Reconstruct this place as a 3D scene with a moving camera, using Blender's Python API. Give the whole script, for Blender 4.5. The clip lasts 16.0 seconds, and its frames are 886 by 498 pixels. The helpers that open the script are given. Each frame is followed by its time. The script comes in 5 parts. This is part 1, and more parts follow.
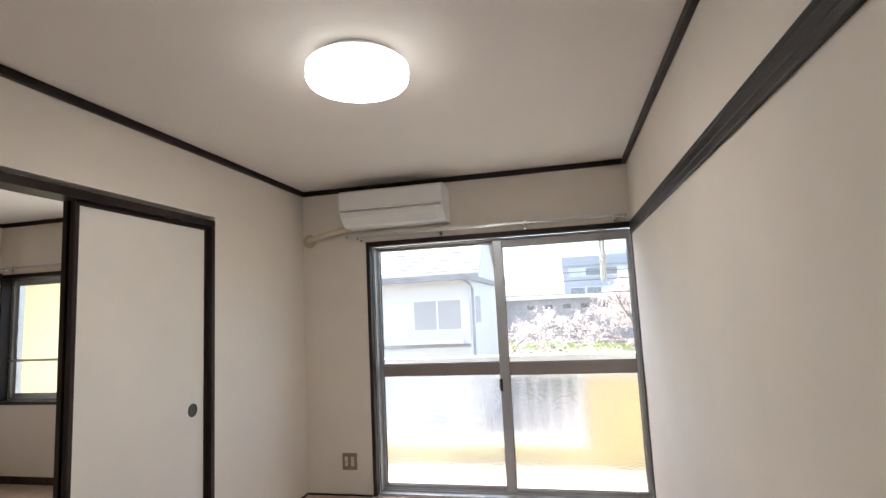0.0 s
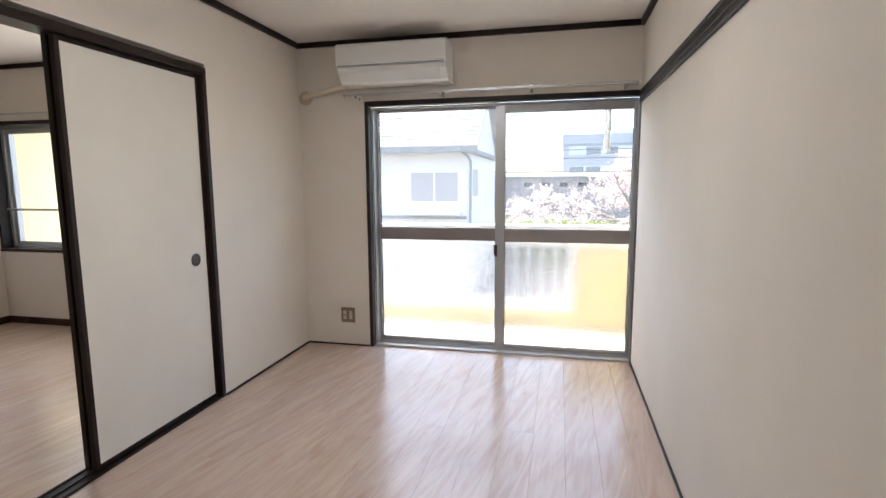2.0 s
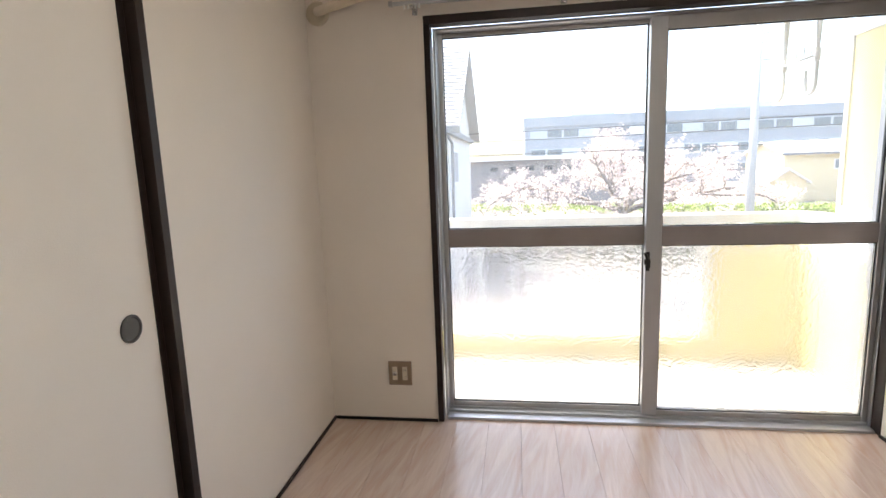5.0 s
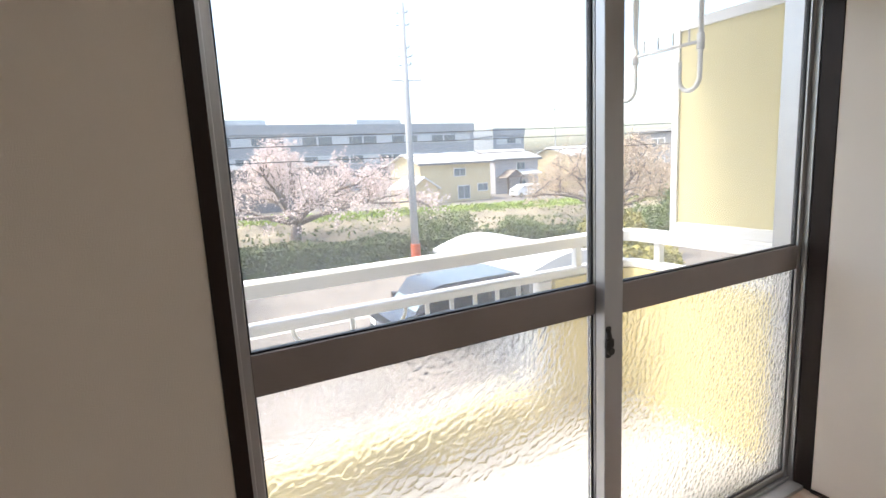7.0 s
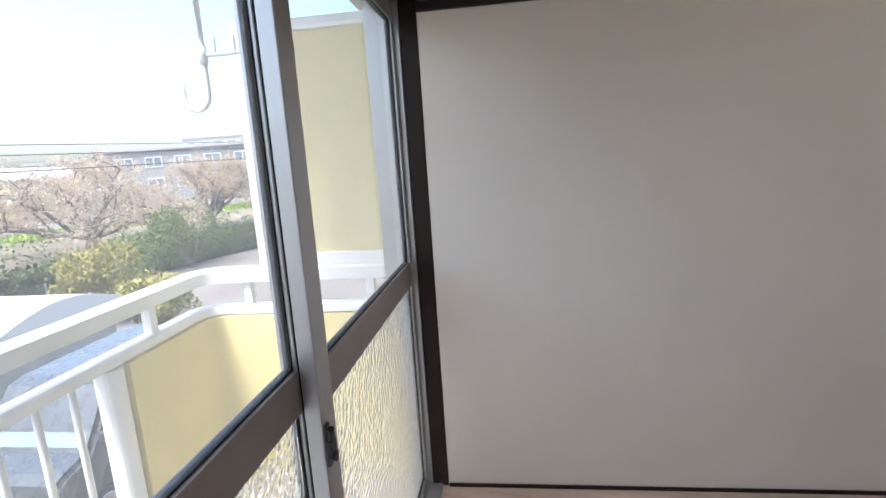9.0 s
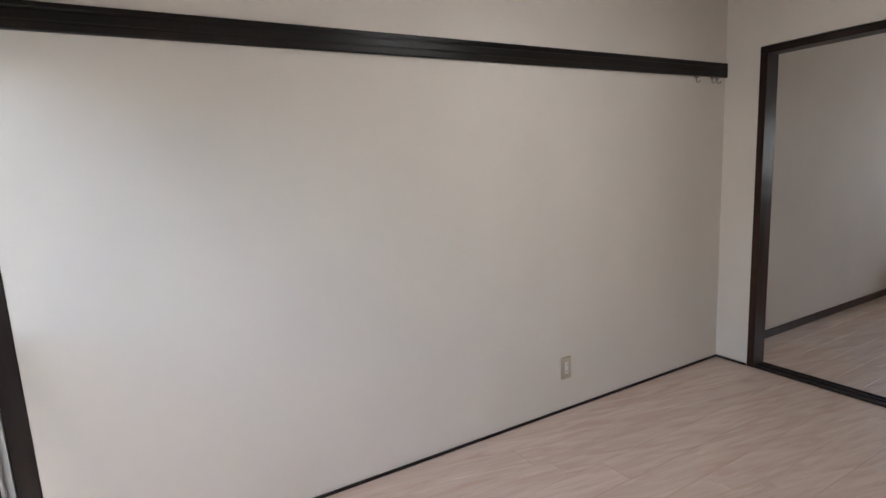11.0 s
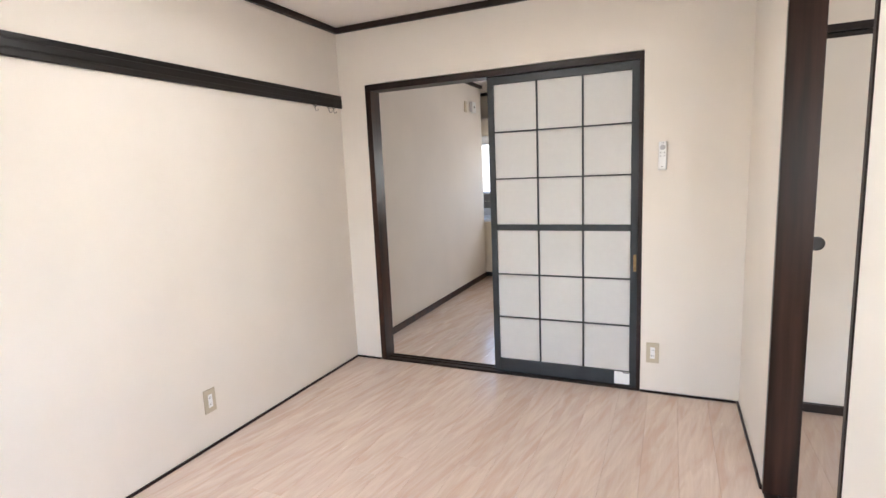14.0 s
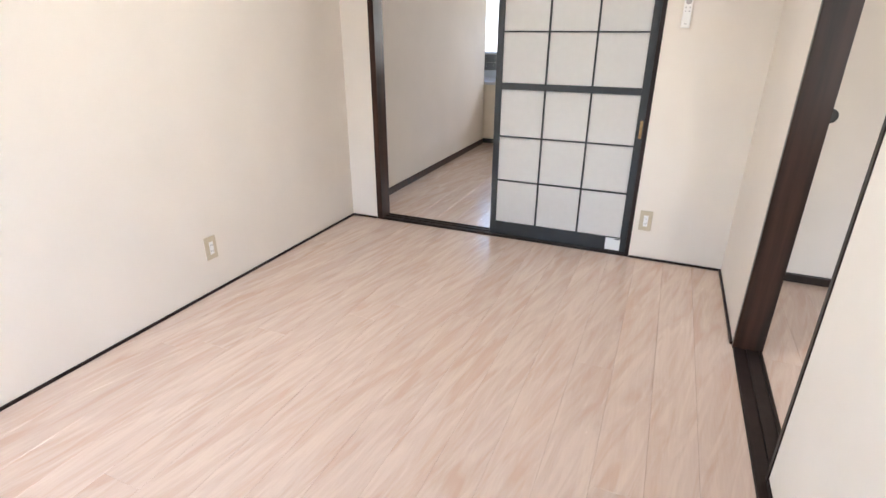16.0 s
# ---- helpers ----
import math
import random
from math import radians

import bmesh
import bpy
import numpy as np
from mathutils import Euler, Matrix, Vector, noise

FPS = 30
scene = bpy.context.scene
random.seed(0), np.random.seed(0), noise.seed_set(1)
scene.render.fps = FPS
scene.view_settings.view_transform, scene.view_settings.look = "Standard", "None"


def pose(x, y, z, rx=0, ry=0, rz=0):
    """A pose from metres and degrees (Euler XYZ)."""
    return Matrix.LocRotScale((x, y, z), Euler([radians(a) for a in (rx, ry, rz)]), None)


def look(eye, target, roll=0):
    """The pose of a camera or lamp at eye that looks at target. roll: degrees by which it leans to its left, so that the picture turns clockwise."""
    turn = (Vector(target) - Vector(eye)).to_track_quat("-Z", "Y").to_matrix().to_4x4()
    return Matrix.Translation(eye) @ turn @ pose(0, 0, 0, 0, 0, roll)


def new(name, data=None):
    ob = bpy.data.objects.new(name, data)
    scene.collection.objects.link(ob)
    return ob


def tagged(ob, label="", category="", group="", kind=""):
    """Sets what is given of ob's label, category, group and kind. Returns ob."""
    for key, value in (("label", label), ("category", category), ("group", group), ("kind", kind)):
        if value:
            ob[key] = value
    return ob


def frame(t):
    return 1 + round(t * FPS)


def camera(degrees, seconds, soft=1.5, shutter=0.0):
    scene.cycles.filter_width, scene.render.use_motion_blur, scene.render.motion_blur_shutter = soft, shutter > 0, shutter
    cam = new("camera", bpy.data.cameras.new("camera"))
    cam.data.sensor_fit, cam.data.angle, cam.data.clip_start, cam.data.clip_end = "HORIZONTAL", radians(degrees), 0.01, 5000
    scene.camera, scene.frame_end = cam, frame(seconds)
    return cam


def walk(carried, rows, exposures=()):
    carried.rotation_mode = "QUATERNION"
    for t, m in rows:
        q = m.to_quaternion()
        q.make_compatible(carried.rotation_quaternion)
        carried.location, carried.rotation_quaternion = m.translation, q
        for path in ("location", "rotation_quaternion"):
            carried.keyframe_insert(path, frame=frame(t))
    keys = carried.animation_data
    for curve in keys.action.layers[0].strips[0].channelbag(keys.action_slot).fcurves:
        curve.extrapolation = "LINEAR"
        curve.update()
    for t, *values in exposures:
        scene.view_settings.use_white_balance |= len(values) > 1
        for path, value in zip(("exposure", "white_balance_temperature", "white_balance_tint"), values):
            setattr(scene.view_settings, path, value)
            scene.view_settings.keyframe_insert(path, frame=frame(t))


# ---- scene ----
cam = camera(81.6, 16.0)
PATH = [
    (0, (-0.503, -0.131, 1.36), (-0.942, 1.807, 1.587), -2.8),
    (0.5, (-0.485, -0.124, 1.363), (-0.94, 1.821, 1.457), -2.6),
    (1, (-0.492, -0.117, 1.344), (-0.95, 1.828, 1.267), -1.7),
    (1.5, (-0.505, -0.108, 1.331), (-0.957, 1.83, 1.126), -0.9),
    (2, (-0.521, -0.12, 1.298), (-0.96, 1.814, 1.037), -0.4),
    (2.5, (-0.604, -0.1, 1.295), (-1.017, 1.838, 1.023), 0.0),
    (3, (-0.684, 0.009, 1.284), (-1.221, 1.907, 0.955), -2.2),
    (3.2, (-0.732, 0.106, 1.269), (-1.353, 1.975, 0.918), -2.6),
    (5.3, (-1.705, 1.484, 1.237), (-1.795, 3.458, 0.926), -1.9),
    (5.5, (-1.783, 1.627, 1.28), (-1.69, 3.601, 0.968), -1.5),
    (6, (-1.893, 1.964, 1.281), (-1.546, 3.906, 0.957), -1.9),
    (6.5, (-1.957, 2.337, 1.303), (-1.41, 4.235, 0.989), -2.8),
    (7, (-2.017, 2.705, 1.29), (-1.08, 4.441, 0.965), -2.9),
    (7.5, (-1.976, 3.023, 1.274), (-0.751, 4.568, 0.941), -2.6),
    (8, (-1.889, 3.264, 1.29), (-0.393, 4.546, 0.947), -3.5),
    (8.5, (-1.864, 3.352, 1.335), (-0.052, 4.115, 0.969), -4.1),
    (9, (-1.861, 3.319, 1.324), (0.089, 3.585, 0.962), -3.8),
    (9.5, (-1.94, 3.25, 1.36), (0.02, 3.128, 0.98), -3.8),
    (9.7, (-1.935, 3.243, 1.357), (0.022, 3.02, 0.985), -3.4),
    (11.8, (-2.066, 3.168, 1.33), (-0.67, 1.764, 1.043), -3.4),
    (12, (-2.075, 3.198, 1.322), (-0.778, 1.702, 1.041), -3.5),
    (12.5, (-2.066, 3.178, 1.343), (-1.023, 1.495, 1.058), -3.7),
    (13, (-2.082, 3.132, 1.311), (-1.251, 1.33, 1.065), -3.5),
    (13.5, (-2.124, 3.115, 1.327), (-1.329, 1.295, 1.085), -3.2),
    (14, (-2.131, 3.109, 1.346), (-1.323, 1.304, 1.047), -2.5),
    (14.5, (-2.108, 3.117, 1.317), (-1.335, 1.335, 0.839), -1.2),
    (15, (-2.099, 3.116, 1.317), (-1.343, 1.373, 0.695), -0.3),
    (15.5, (-2.143, 3.098, 1.341), (-1.379, 1.406, 0.597), -0.2),
    (16, (-2.076, 3.128, 1.28), (-1.352, 1.435, 0.5), 0.2),
]
EXPOSURES = [(0, 2.9, 6500, 10), (3.2, 3.0, 6300, 10), (5.5, 2.85, 6850, 10), (7.0, 2.25, 6750, 10), (8.0, 2.25, 6450, 10), (8.5, 2.2, 6300, 10), (9.5, 2.15, 6050, 10), (12.0, 3.3, 6200, 10), (13.0, 3.6, 6250, 10), (14.0, 4.0, 6300, 10), (16.0, 4.0, 6300, 10)]
walk(cam, [(r[0], look(r[1], r[2], r[3])) for r in PATH], EXPOSURES)

# world, sun and lamps
world = bpy.data.worlds.new("sky")
scene.world = world
world.use_nodes = True
wn = world.node_tree
sky = wn.nodes.new("ShaderNodeTexSky")
sky.sky_type, sky.sun_disc = 'NISHITA', False
sky.sun_elevation, sky.sun_rotation = radians(65), radians(-60)
sky.air_density, sky.dust_density = 1.0, 3.5
wn.links.new(sky.outputs[0], wn.nodes["Background"].inputs[0])
wn.nodes["Background"].inputs[1].default_value = 0.13
sun = new("sun", bpy.data.lights.new("sun", "SUN"))
sun.data.energy, sun.data.angle, sun.data.color = 1.6, radians(12.0), (1.0, 0.95, 0.87)
sun.matrix_world = look((-49.7, 28.7, 123.1), (0, 0, 0))


def window_fill(name, x, y, z, wide, high, facing, watts):
    """An added area lamp in a window's opening, in place of the sky's light."""
    lamp = new(name, bpy.data.lights.new(name, "AREA"))
    lamp.data.shape, lamp.data.size, lamp.data.size_y = "RECTANGLE", wide, high
    lamp.data.energy, lamp.data.color = watts, (1.0, 0.95, 0.88)
    lamp.matrix_world = look((x, y, z), (x, y + facing, z))


# warm-tinted lamps added to brighten the kitchen and the next room
window_fill("kitchen_window_fill", -1.75, -3.582, 1.36, 1.60, 0.60, 1, 1.3)
window_fill("side_window_fill", -3.72, 3.690, 1.26, 1.10, 0.98, -1, 2.0)


# ---- materials ----
def material(name, colour, rough=0.5, metal=0.0, spread=0.06, scale=6.0, bump=0.0, bump_scale=200.0, stretch=(1, 1, 1), coat=0.0, spec=0.5, per_object=0.0):
    """A painted, wooden, stone or metal surface with broad and fine variation of colour, gloss and relief."""
    m = bpy.data.materials.new(name)
    m.use_nodes = True
    nt = m.node_tree
    b = nt.nodes["Principled BSDF"]
    co = nt.nodes.new("ShaderNodeTexCoord")
    mp = nt.nodes.new("ShaderNodeMapping")
    mp.inputs["Scale"].default_value = stretch
    nt.links.new(co.outputs["Object"], mp.inputs[0])
    n1 = nt.nodes.new("ShaderNodeTexNoise")
    n1.inputs["Scale"].default_value, n1.inputs["Detail"].default_value = scale, 6
    nt.links.new(mp.outputs[0], n1.inputs[0])
    ramp = nt.nodes.new("ShaderNodeValToRGB")
    lo = [max(c * (1 - spread), 0) for c in colour]
    hi = [min(c * (1 + spread), 1) for c in colour]
    ramp.color_ramp.elements[0].position, ramp.color_ramp.elements[1].position = 0.3, 0.7
    ramp.color_ramp.elements[0].color, ramp.color_ramp.elements[1].color = (*lo, 1), (*hi, 1)
    nt.links.new(n1.outputs["Fac"], ramp.inputs[0])
    out = ramp.outputs[0]
    if per_object:
        info = nt.nodes.new("ShaderNodeObjectInfo")
        hsv = nt.nodes.new("ShaderNodeHueSaturation")
        mr = nt.nodes.new("ShaderNodeMapRange")
        mr.inputs["To Min"].default_value, mr.inputs["To Max"].default_value = 1 - per_object, 1 + per_object
        nt.links.new(info.outputs["Random"], mr.inputs[0])
        nt.links.new(mr.outputs[0], hsv.inputs["Value"])
        nt.links.new(out, hsv.inputs["Color"])
        out = hsv.outputs[0]
    nt.links.new(out, b.inputs["Base Color"])
    b.inputs["Metallic"].default_value = metal
    b.inputs["Specular IOR Level"].default_value = spec
    b.inputs["Coat Weight"].default_value = coat
    rr = nt.nodes.new("ShaderNodeMapRange")
    rr.inputs["To Min"].default_value, rr.inputs["To Max"].default_value = max(rough - 0.07, 0.02), min(rough + 0.07, 1)
    nt.links.new(n1.outputs["Fac"], rr.inputs[0])
    nt.links.new(rr.outputs[0], b.inputs["Roughness"])
    if bump:
        n2 = nt.nodes.new("ShaderNodeTexNoise")
        n2.inputs["Scale"].default_value, n2.inputs["Detail"].default_value = bump_scale, 3
        nt.links.new(mp.outputs[0], n2.inputs[0])
        bp = nt.nodes.new("ShaderNodeBump")
        bp.inputs["Strength"].default_value, bp.inputs["Distance"].default_value = bump, 0.002
        nt.links.new(n2.outputs["Fac"], bp.inputs["Height"])
        nt.links.new(bp.outputs[0], b.inputs["Normal"])
    return m


def laminate():
    """Pale pinkish oak laminate: streaks along y, a slight shift of tone from board to board."""
    m = bpy.data.materials.new("oak_laminate")
    m.use_nodes = True
    nt = m.node_tree
    b = nt.nodes["Principled BSDF"]
    co = nt.nodes.new("ShaderNodeTexCoord")
    info = nt.nodes.new("ShaderNodeObjectInfo")
    off = nt.nodes.new("ShaderNodeVectorMath")
    off.operation = "MULTIPLY_ADD"
    comb = nt.nodes.new("ShaderNodeCombineXYZ")
    for i in range(3):
        nt.links.new(info.outputs["Random"], comb.inputs[i])
    nt.links.new(comb.outputs[0], off.inputs[0])
    off.inputs[1].default_value = (7.3, 11.7, 3.1)
    nt.links.new(co.outputs["Object"], off.inputs[2])
    skew = nt.nodes.new("ShaderNodeMapping")
    skew.vector_type = "TEXTURE"
    skew.inputs["Rotation"].default_value = (0, 0, radians(-11))
    skew.inputs["Scale"].default_value = (1 / 15, 1 / 1.7, 1)
    nt.links.new(off.outputs[0], skew.inputs[0])
    n1 = nt.nodes.new("ShaderNodeTexNoise")
    n1.inputs["Scale"].default_value, n1.inputs["Detail"].default_value, n1.inputs["Distortion"].default_value = 1.3, 5, 1.3
    nt.links.new(skew.outputs[0], n1.inputs[0])
    fine = nt.nodes.new("ShaderNodeMapping")
    fine.inputs["Scale"].default_value = (160, 7, 1)
    nt.links.new(off.outputs[0], fine.inputs[0])
    n2 = nt.nodes.new("ShaderNodeTexNoise")
    n2.inputs["Scale"].default_value, n2.inputs["Detail"].default_value = 1.0, 4
    nt.links.new(fine.outputs[0], n2.inputs[0])
    ramp = nt.nodes.new("ShaderNodeValToRGB")
    e = ramp.color_ramp.elements
    e[0].position, e[0].color = 0.32, (0.55, 0.395, 0.302, 1)
    e[1].position, e[1].color = 0.64, (0.635, 0.50, 0.408, 1)
    k = e.new(0.50)
    k.color = (0.585, 0.455, 0.375, 1)
    nt.links.new(n1.outputs["Fac"], ramp.inputs[0])
    mix = nt.nodes.new("ShaderNodeMix")
    mix.data_type, mix.blend_type = "RGBA", "OVERLAY"
    mix.inputs["Factor"].default_value = 0.08
    nt.links.new(ramp.outputs[0], mix.inputs[6])
    nt.links.new(n2.outputs["Fac"], mix.inputs[7])
    hsv = nt.nodes.new("ShaderNodeHueSaturation")
    mr = nt.nodes.new("ShaderNodeMapRange")
    mr.inputs["To Min"].default_value, mr.inputs["To Max"].default_value = 0.97, 1.03
    nt.links.new(info.outputs["Random"], mr.inputs[0])
    nt.links.new(mr.outputs[0], hsv.inputs["Value"])
    nt.links.new(mix.outputs[2], hsv.inputs["Color"])
    nt.links.new(hsv.outputs[0], b.inputs["Base Color"])
    rr = nt.nodes.new("ShaderNodeMapRange")
    rr.inputs["To Min"].default_value, rr.inputs["To Max"].default_value = 0.20, 0.30
    nt.links.new(n1.outputs["Fac"], rr.inputs[0])
    nt.links.new(rr.outputs[0], b.inputs["Roughness"])
    b.inputs["Coat Weight"].default_value, b.inputs["Coat Roughness"].default_value = 0.35, 0.16
    bp = nt.nodes.new("ShaderNodeBump")
    bp.inputs["Strength"].default_value, bp.inputs["Distance"].default_value = 0.08, 0.001
    nt.links.new(n2.outputs["Fac"], bp.inputs["Height"])
    nt.links.new(bp.outputs[0], b.inputs["Normal"])
    return m


def clear_glass(name):
    m = bpy.data.materials.new(name)
    m.use_nodes = True
    nt = m.node_tree
    nt.nodes.remove(nt.nodes["Principled BSDF"])
    tr = nt.nodes.new("ShaderNodeBsdfTransparent")
    tr.inputs[0].default_value = (0.96, 0.975, 0.97, 1)
    gl = nt.nodes.new("ShaderNodeBsdfGlossy")
    gl.inputs["Roughness"].default_value = 0.02
    lw = nt.nodes.new("ShaderNodeLayerWeight")
    pw = nt.nodes.new("ShaderNodeMath")
    pw.operation = "POWER"
    pw.inputs[1].default_value = 5
    nt.links.new(lw.outputs["Facing"], pw.inputs[0])
    fr = nt.nodes.new("ShaderNodeMath")
    fr.operation = "MULTIPLY_ADD"
    fr.inputs[1].default_value, fr.inputs[2].default_value = 0.45, 0.02
    nt.links.new(pw.outputs[0], fr.inputs[0])
    mx = nt.nodes.new("ShaderNodeMixShader")
    nt.links.new(fr.outputs[0], mx.inputs[0])
    nt.links.new(tr.outputs[0], mx.inputs[1])
    nt.links.new(gl.outputs[0], mx.inputs[2])
    # pale translucent veil mixed into the pane to stand for haze and glare
    veil = nt.nodes.new("ShaderNodeBsdfTranslucent")
    veil.inputs[0].default_value = (0.86, 0.86, 0.84, 1)
    co = nt.nodes.new("ShaderNodeTexCoord")
    nz = nt.nodes.new("ShaderNodeTexNoise")
    nz.inputs["Scale"].default_value = 3.0
    nt.links.new(co.outputs["Object"], nz.inputs["Vector"])
    am = nt.nodes.new("ShaderNodeMath")
    am.operation = "MULTIPLY_ADD"
    am.inputs[1].default_value, am.inputs[2].default_value = 0.03, 0.065
    nt.links.new(nz.outputs[0], am.inputs[0])
    veil_mix = nt.nodes.new("ShaderNodeMixShader")
    nt.links.new(am.outputs[0], veil_mix.inputs[0])
    nt.links.new(mx.outputs[0], veil_mix.inputs[1])
    nt.links.new(veil.outputs[0], veil_mix.inputs[2])
    nt.links.new(veil_mix.outputs[0], nt.nodes["Material Output"].inputs[0])
    return m


def pebbled_glass():
    """Patterned glass with rounded pebbles about 2 cm across."""
    m = bpy.data.materials.new("pebbled_glass")
    m.use_nodes = True
    nt = m.node_tree
    b = nt.nodes["Principled BSDF"]
    b.inputs["Base Color"].default_value = (0.95, 0.96, 0.955, 1)
    b.inputs["Transmission Weight"].default_value = 1.0
    b.inputs["Roughness"].default_value = 0.20
    b.inputs["IOR"].default_value = 1.33
    co = nt.nodes.new("ShaderNodeTexCoord")
    v = nt.nodes.new("ShaderNodeTexVoronoi")
    v.feature = "SMOOTH_F1"
    v.inputs["Scale"].default_value = 58
    v.inputs["Smoothness"].default_value = 0.2
    nt.links.new(co.outputs["Object"], v.inputs["Vector"])
    inv = nt.nodes.new("ShaderNodeMath")
    inv.operation = "MULTIPLY"
    inv.inputs[1].default_value = -1
    nt.links.new(v.outputs["Distance"], inv.inputs[0])
    bp = nt.nodes.new("ShaderNodeBump")
    bp.inputs["Strength"].default_value, bp.inputs["Distance"].default_value = 0.65, 0.0042
    nt.links.new(inv.outputs[0], bp.inputs["Height"])
    nt.links.new(bp.outputs[0], b.inputs["Normal"])
    t = nt.nodes.new("ShaderNodeBsdfTranslucent")
    t.inputs[0].default_value = (0.93, 0.94, 0.94, 1)
    mx = nt.nodes.new("ShaderNodeMixShader")
    mx.inputs[0].default_value = 0.08
    nt.links.new(b.outputs[0], mx.inputs[1])
    nt.links.new(t.outputs[0], mx.inputs[2])
    nt.links.new(mx.outputs[0], nt.nodes["Material Output"].inputs[0])
    return m


def translucent(name, colour, rough=0.6, share=0.5):
    """Milky panel or thin leaf that lets light through."""
    m = bpy.data.materials.new(name)
    m.use_nodes = True
    nt = m.node_tree
    b = nt.nodes["Principled BSDF"]
    co = nt.nodes.new("ShaderNodeTexCoord")
    n1 = nt.nodes.new("ShaderNodeTexNoise")
    n1.inputs["Scale"].default_value, n1.inputs["Detail"].default_value = 30, 4
    nt.links.new(co.outputs["Object"], n1.inputs[0])
    ramp = nt.nodes.new("ShaderNodeValToRGB")
    ramp.color_ramp.elements[0].color = (*[c * 0.97 for c in colour], 1)
    ramp.color_ramp.elements[1].color = (*[min(c * 1.03, 1) for c in colour], 1)
    nt.links.new(n1.outputs["Fac"], ramp.inputs[0])
    nt.links.new(ramp.outputs[0], b.inputs["Base Color"])
    b.inputs["Roughness"].default_value = rough
    t = nt.nodes.new("ShaderNodeBsdfTranslucent")
    nt.links.new(ramp.outputs[0], t.inputs[0])
    mx = nt.nodes.new("ShaderNodeMixShader")
    mx.inputs[0].default_value = share
    nt.links.new(b.outputs[0], mx.inputs[1])
    nt.links.new(t.outputs[0], mx.inputs[2])
    nt.links.new(mx.outputs[0], nt.nodes["Material Output"].inputs[0])
    return m


def glowing(name, colour, strength):
    m = bpy.data.materials.new(name)
    m.use_nodes = True
    b = m.node_tree.nodes["Principled BSDF"]
    b.inputs["Base Color"].default_value = (0.9, 0.9, 0.88, 1)
    b.inputs["Emission Color"].default_value = (*colour, 1)
    b.inputs["Emission Strength"].default_value = strength
    return m


WALLPAPER = material("cream_wallpaper", (0.775, 0.715, 0.64), 0.75, spread=0.025, scale=2.5, bump=0.35, bump_scale=420, spec=0.25)
CEILING = material("ceiling_paper", (0.82, 0.78, 0.735), 0.8, spread=0.02, scale=1.5, bump=0.2, bump_scale=260, spec=0.2)
DARK_WOOD = material("dark_stained_wood", (0.020, 0.012, 0.010), 0.42, spread=0.45, scale=9, bump=0.15, bump_scale=60, stretch=(1, 1, 0.12), spec=0.25)
DARK_RAIL = material("dark_rail_wood", (0.014, 0.011, 0.010), 0.38, spread=0.5, scale=14, bump=0.2, bump_scale=70, stretch=(1, 0.06, 1), spec=0.25)
POST_WOOD = material("brown_post_wood", (0.030, 0.013, 0.008), 0.36, spread=0.95, scale=16, bump=0.15, bump_scale=70, stretch=(1, 1, 0.06), spec=0.25)
CHARCOAL = material("charcoal_lacquer", (0.022, 0.025, 0.028), 0.45, spread=0.2, scale=12, bump=0.1, bump_scale=120)
FUSUMA = material("fusuma_paper", (0.775, 0.73, 0.665), 0.75, spread=0.03, scale=3, bump=0.25, bump_scale=300, spec=0.25)
LAMINATE = laminate()
ALU = material("satin_aluminium", (0.50, 0.51, 0.525), 0.38, 0.85, spread=0.06, scale=15, bump=0.05, bump_scale=300, stretch=(1, 1, 0.1))
ALU_DULL = material("dull_aluminium", (0.42, 0.41, 0.41), 0.45, 0.6, spread=0.08, scale=12, bump=0.05, bump_scale=300)
BRONZE_ALU = material("grey_brown_rail", (0.30, 0.265, 0.255), 0.42, 0.35, spread=0.06, scale=9, bump=0.04, bump_scale=300)
RUBBER = material("black_gasket", (0.012, 0.012, 0.013), 0.6, spread=0.2)
BLACK = material("black_plastic", (0.014, 0.013, 0.013), 0.35, spread=0.2)
WHITE_PLASTIC = material("white_plastic", (0.80, 0.80, 0.785), 0.35, spread=0.015, scale=3, bump=0.02)
CREAM_PLASTIC = material("cream_plastic", (0.66, 0.58, 0.46), 0.45, spread=0.04, scale=8)
BEIGE_PLATE = material("beige_plate", (0.52, 0.45, 0.33), 0.4, spread=0.05, scale=20)
BROWN_PLATE = material("brown_plate", (0.26, 0.19, 0.13), 0.4, spread=0.05, scale=20)
STEEL = material("chrome_steel", (0.6, 0.6, 0.6), 0.25, 0.9, spread=0.05, scale=30)
BRASS = material("aged_brass", (0.32, 0.20, 0.09), 0.4, 0.7, spread=0.2, scale=60)
GLASS = clear_glass("window_glass")
PEBBLE = pebbled_glass()
MILKY = translucent("milky_panel", (0.80, 0.785, 0.76), 0.45, 0.40)
YELLOW = material("yellow_render", (0.71, 0.615, 0.30), 0.75, spread=0.05, scale=3, bump=0.3, bump_scale=160)
PANEL_YELLOW = translucent("yellow_board", (0.85, 0.79, 0.53), 0.7, 0.5)
WHITE_PAINT = material("white_steel_paint", (0.78, 0.785, 0.78), 0.45, spread=0.03, scale=6, bump=0.06, bump_scale=120)
DARK_TILE = material("dark_grey_tile", (0.13, 0.13, 0.125), 0.25, spread=0.15, scale=9)
PALE_FLOOR = material("pale_balcony_coating", (0.44, 0.43, 0.41), 0.8, spread=0.07, scale=3, bump=0.3, bump_scale=90)
CONCRETE = material("pale_concrete", (0.33, 0.32, 0.30), 0.85, spread=0.10, scale=3, bump=0.4, bump_scale=90)
GLOW = glowing("lamp_glow", (1.0, 0.975, 0.94), 4.4)
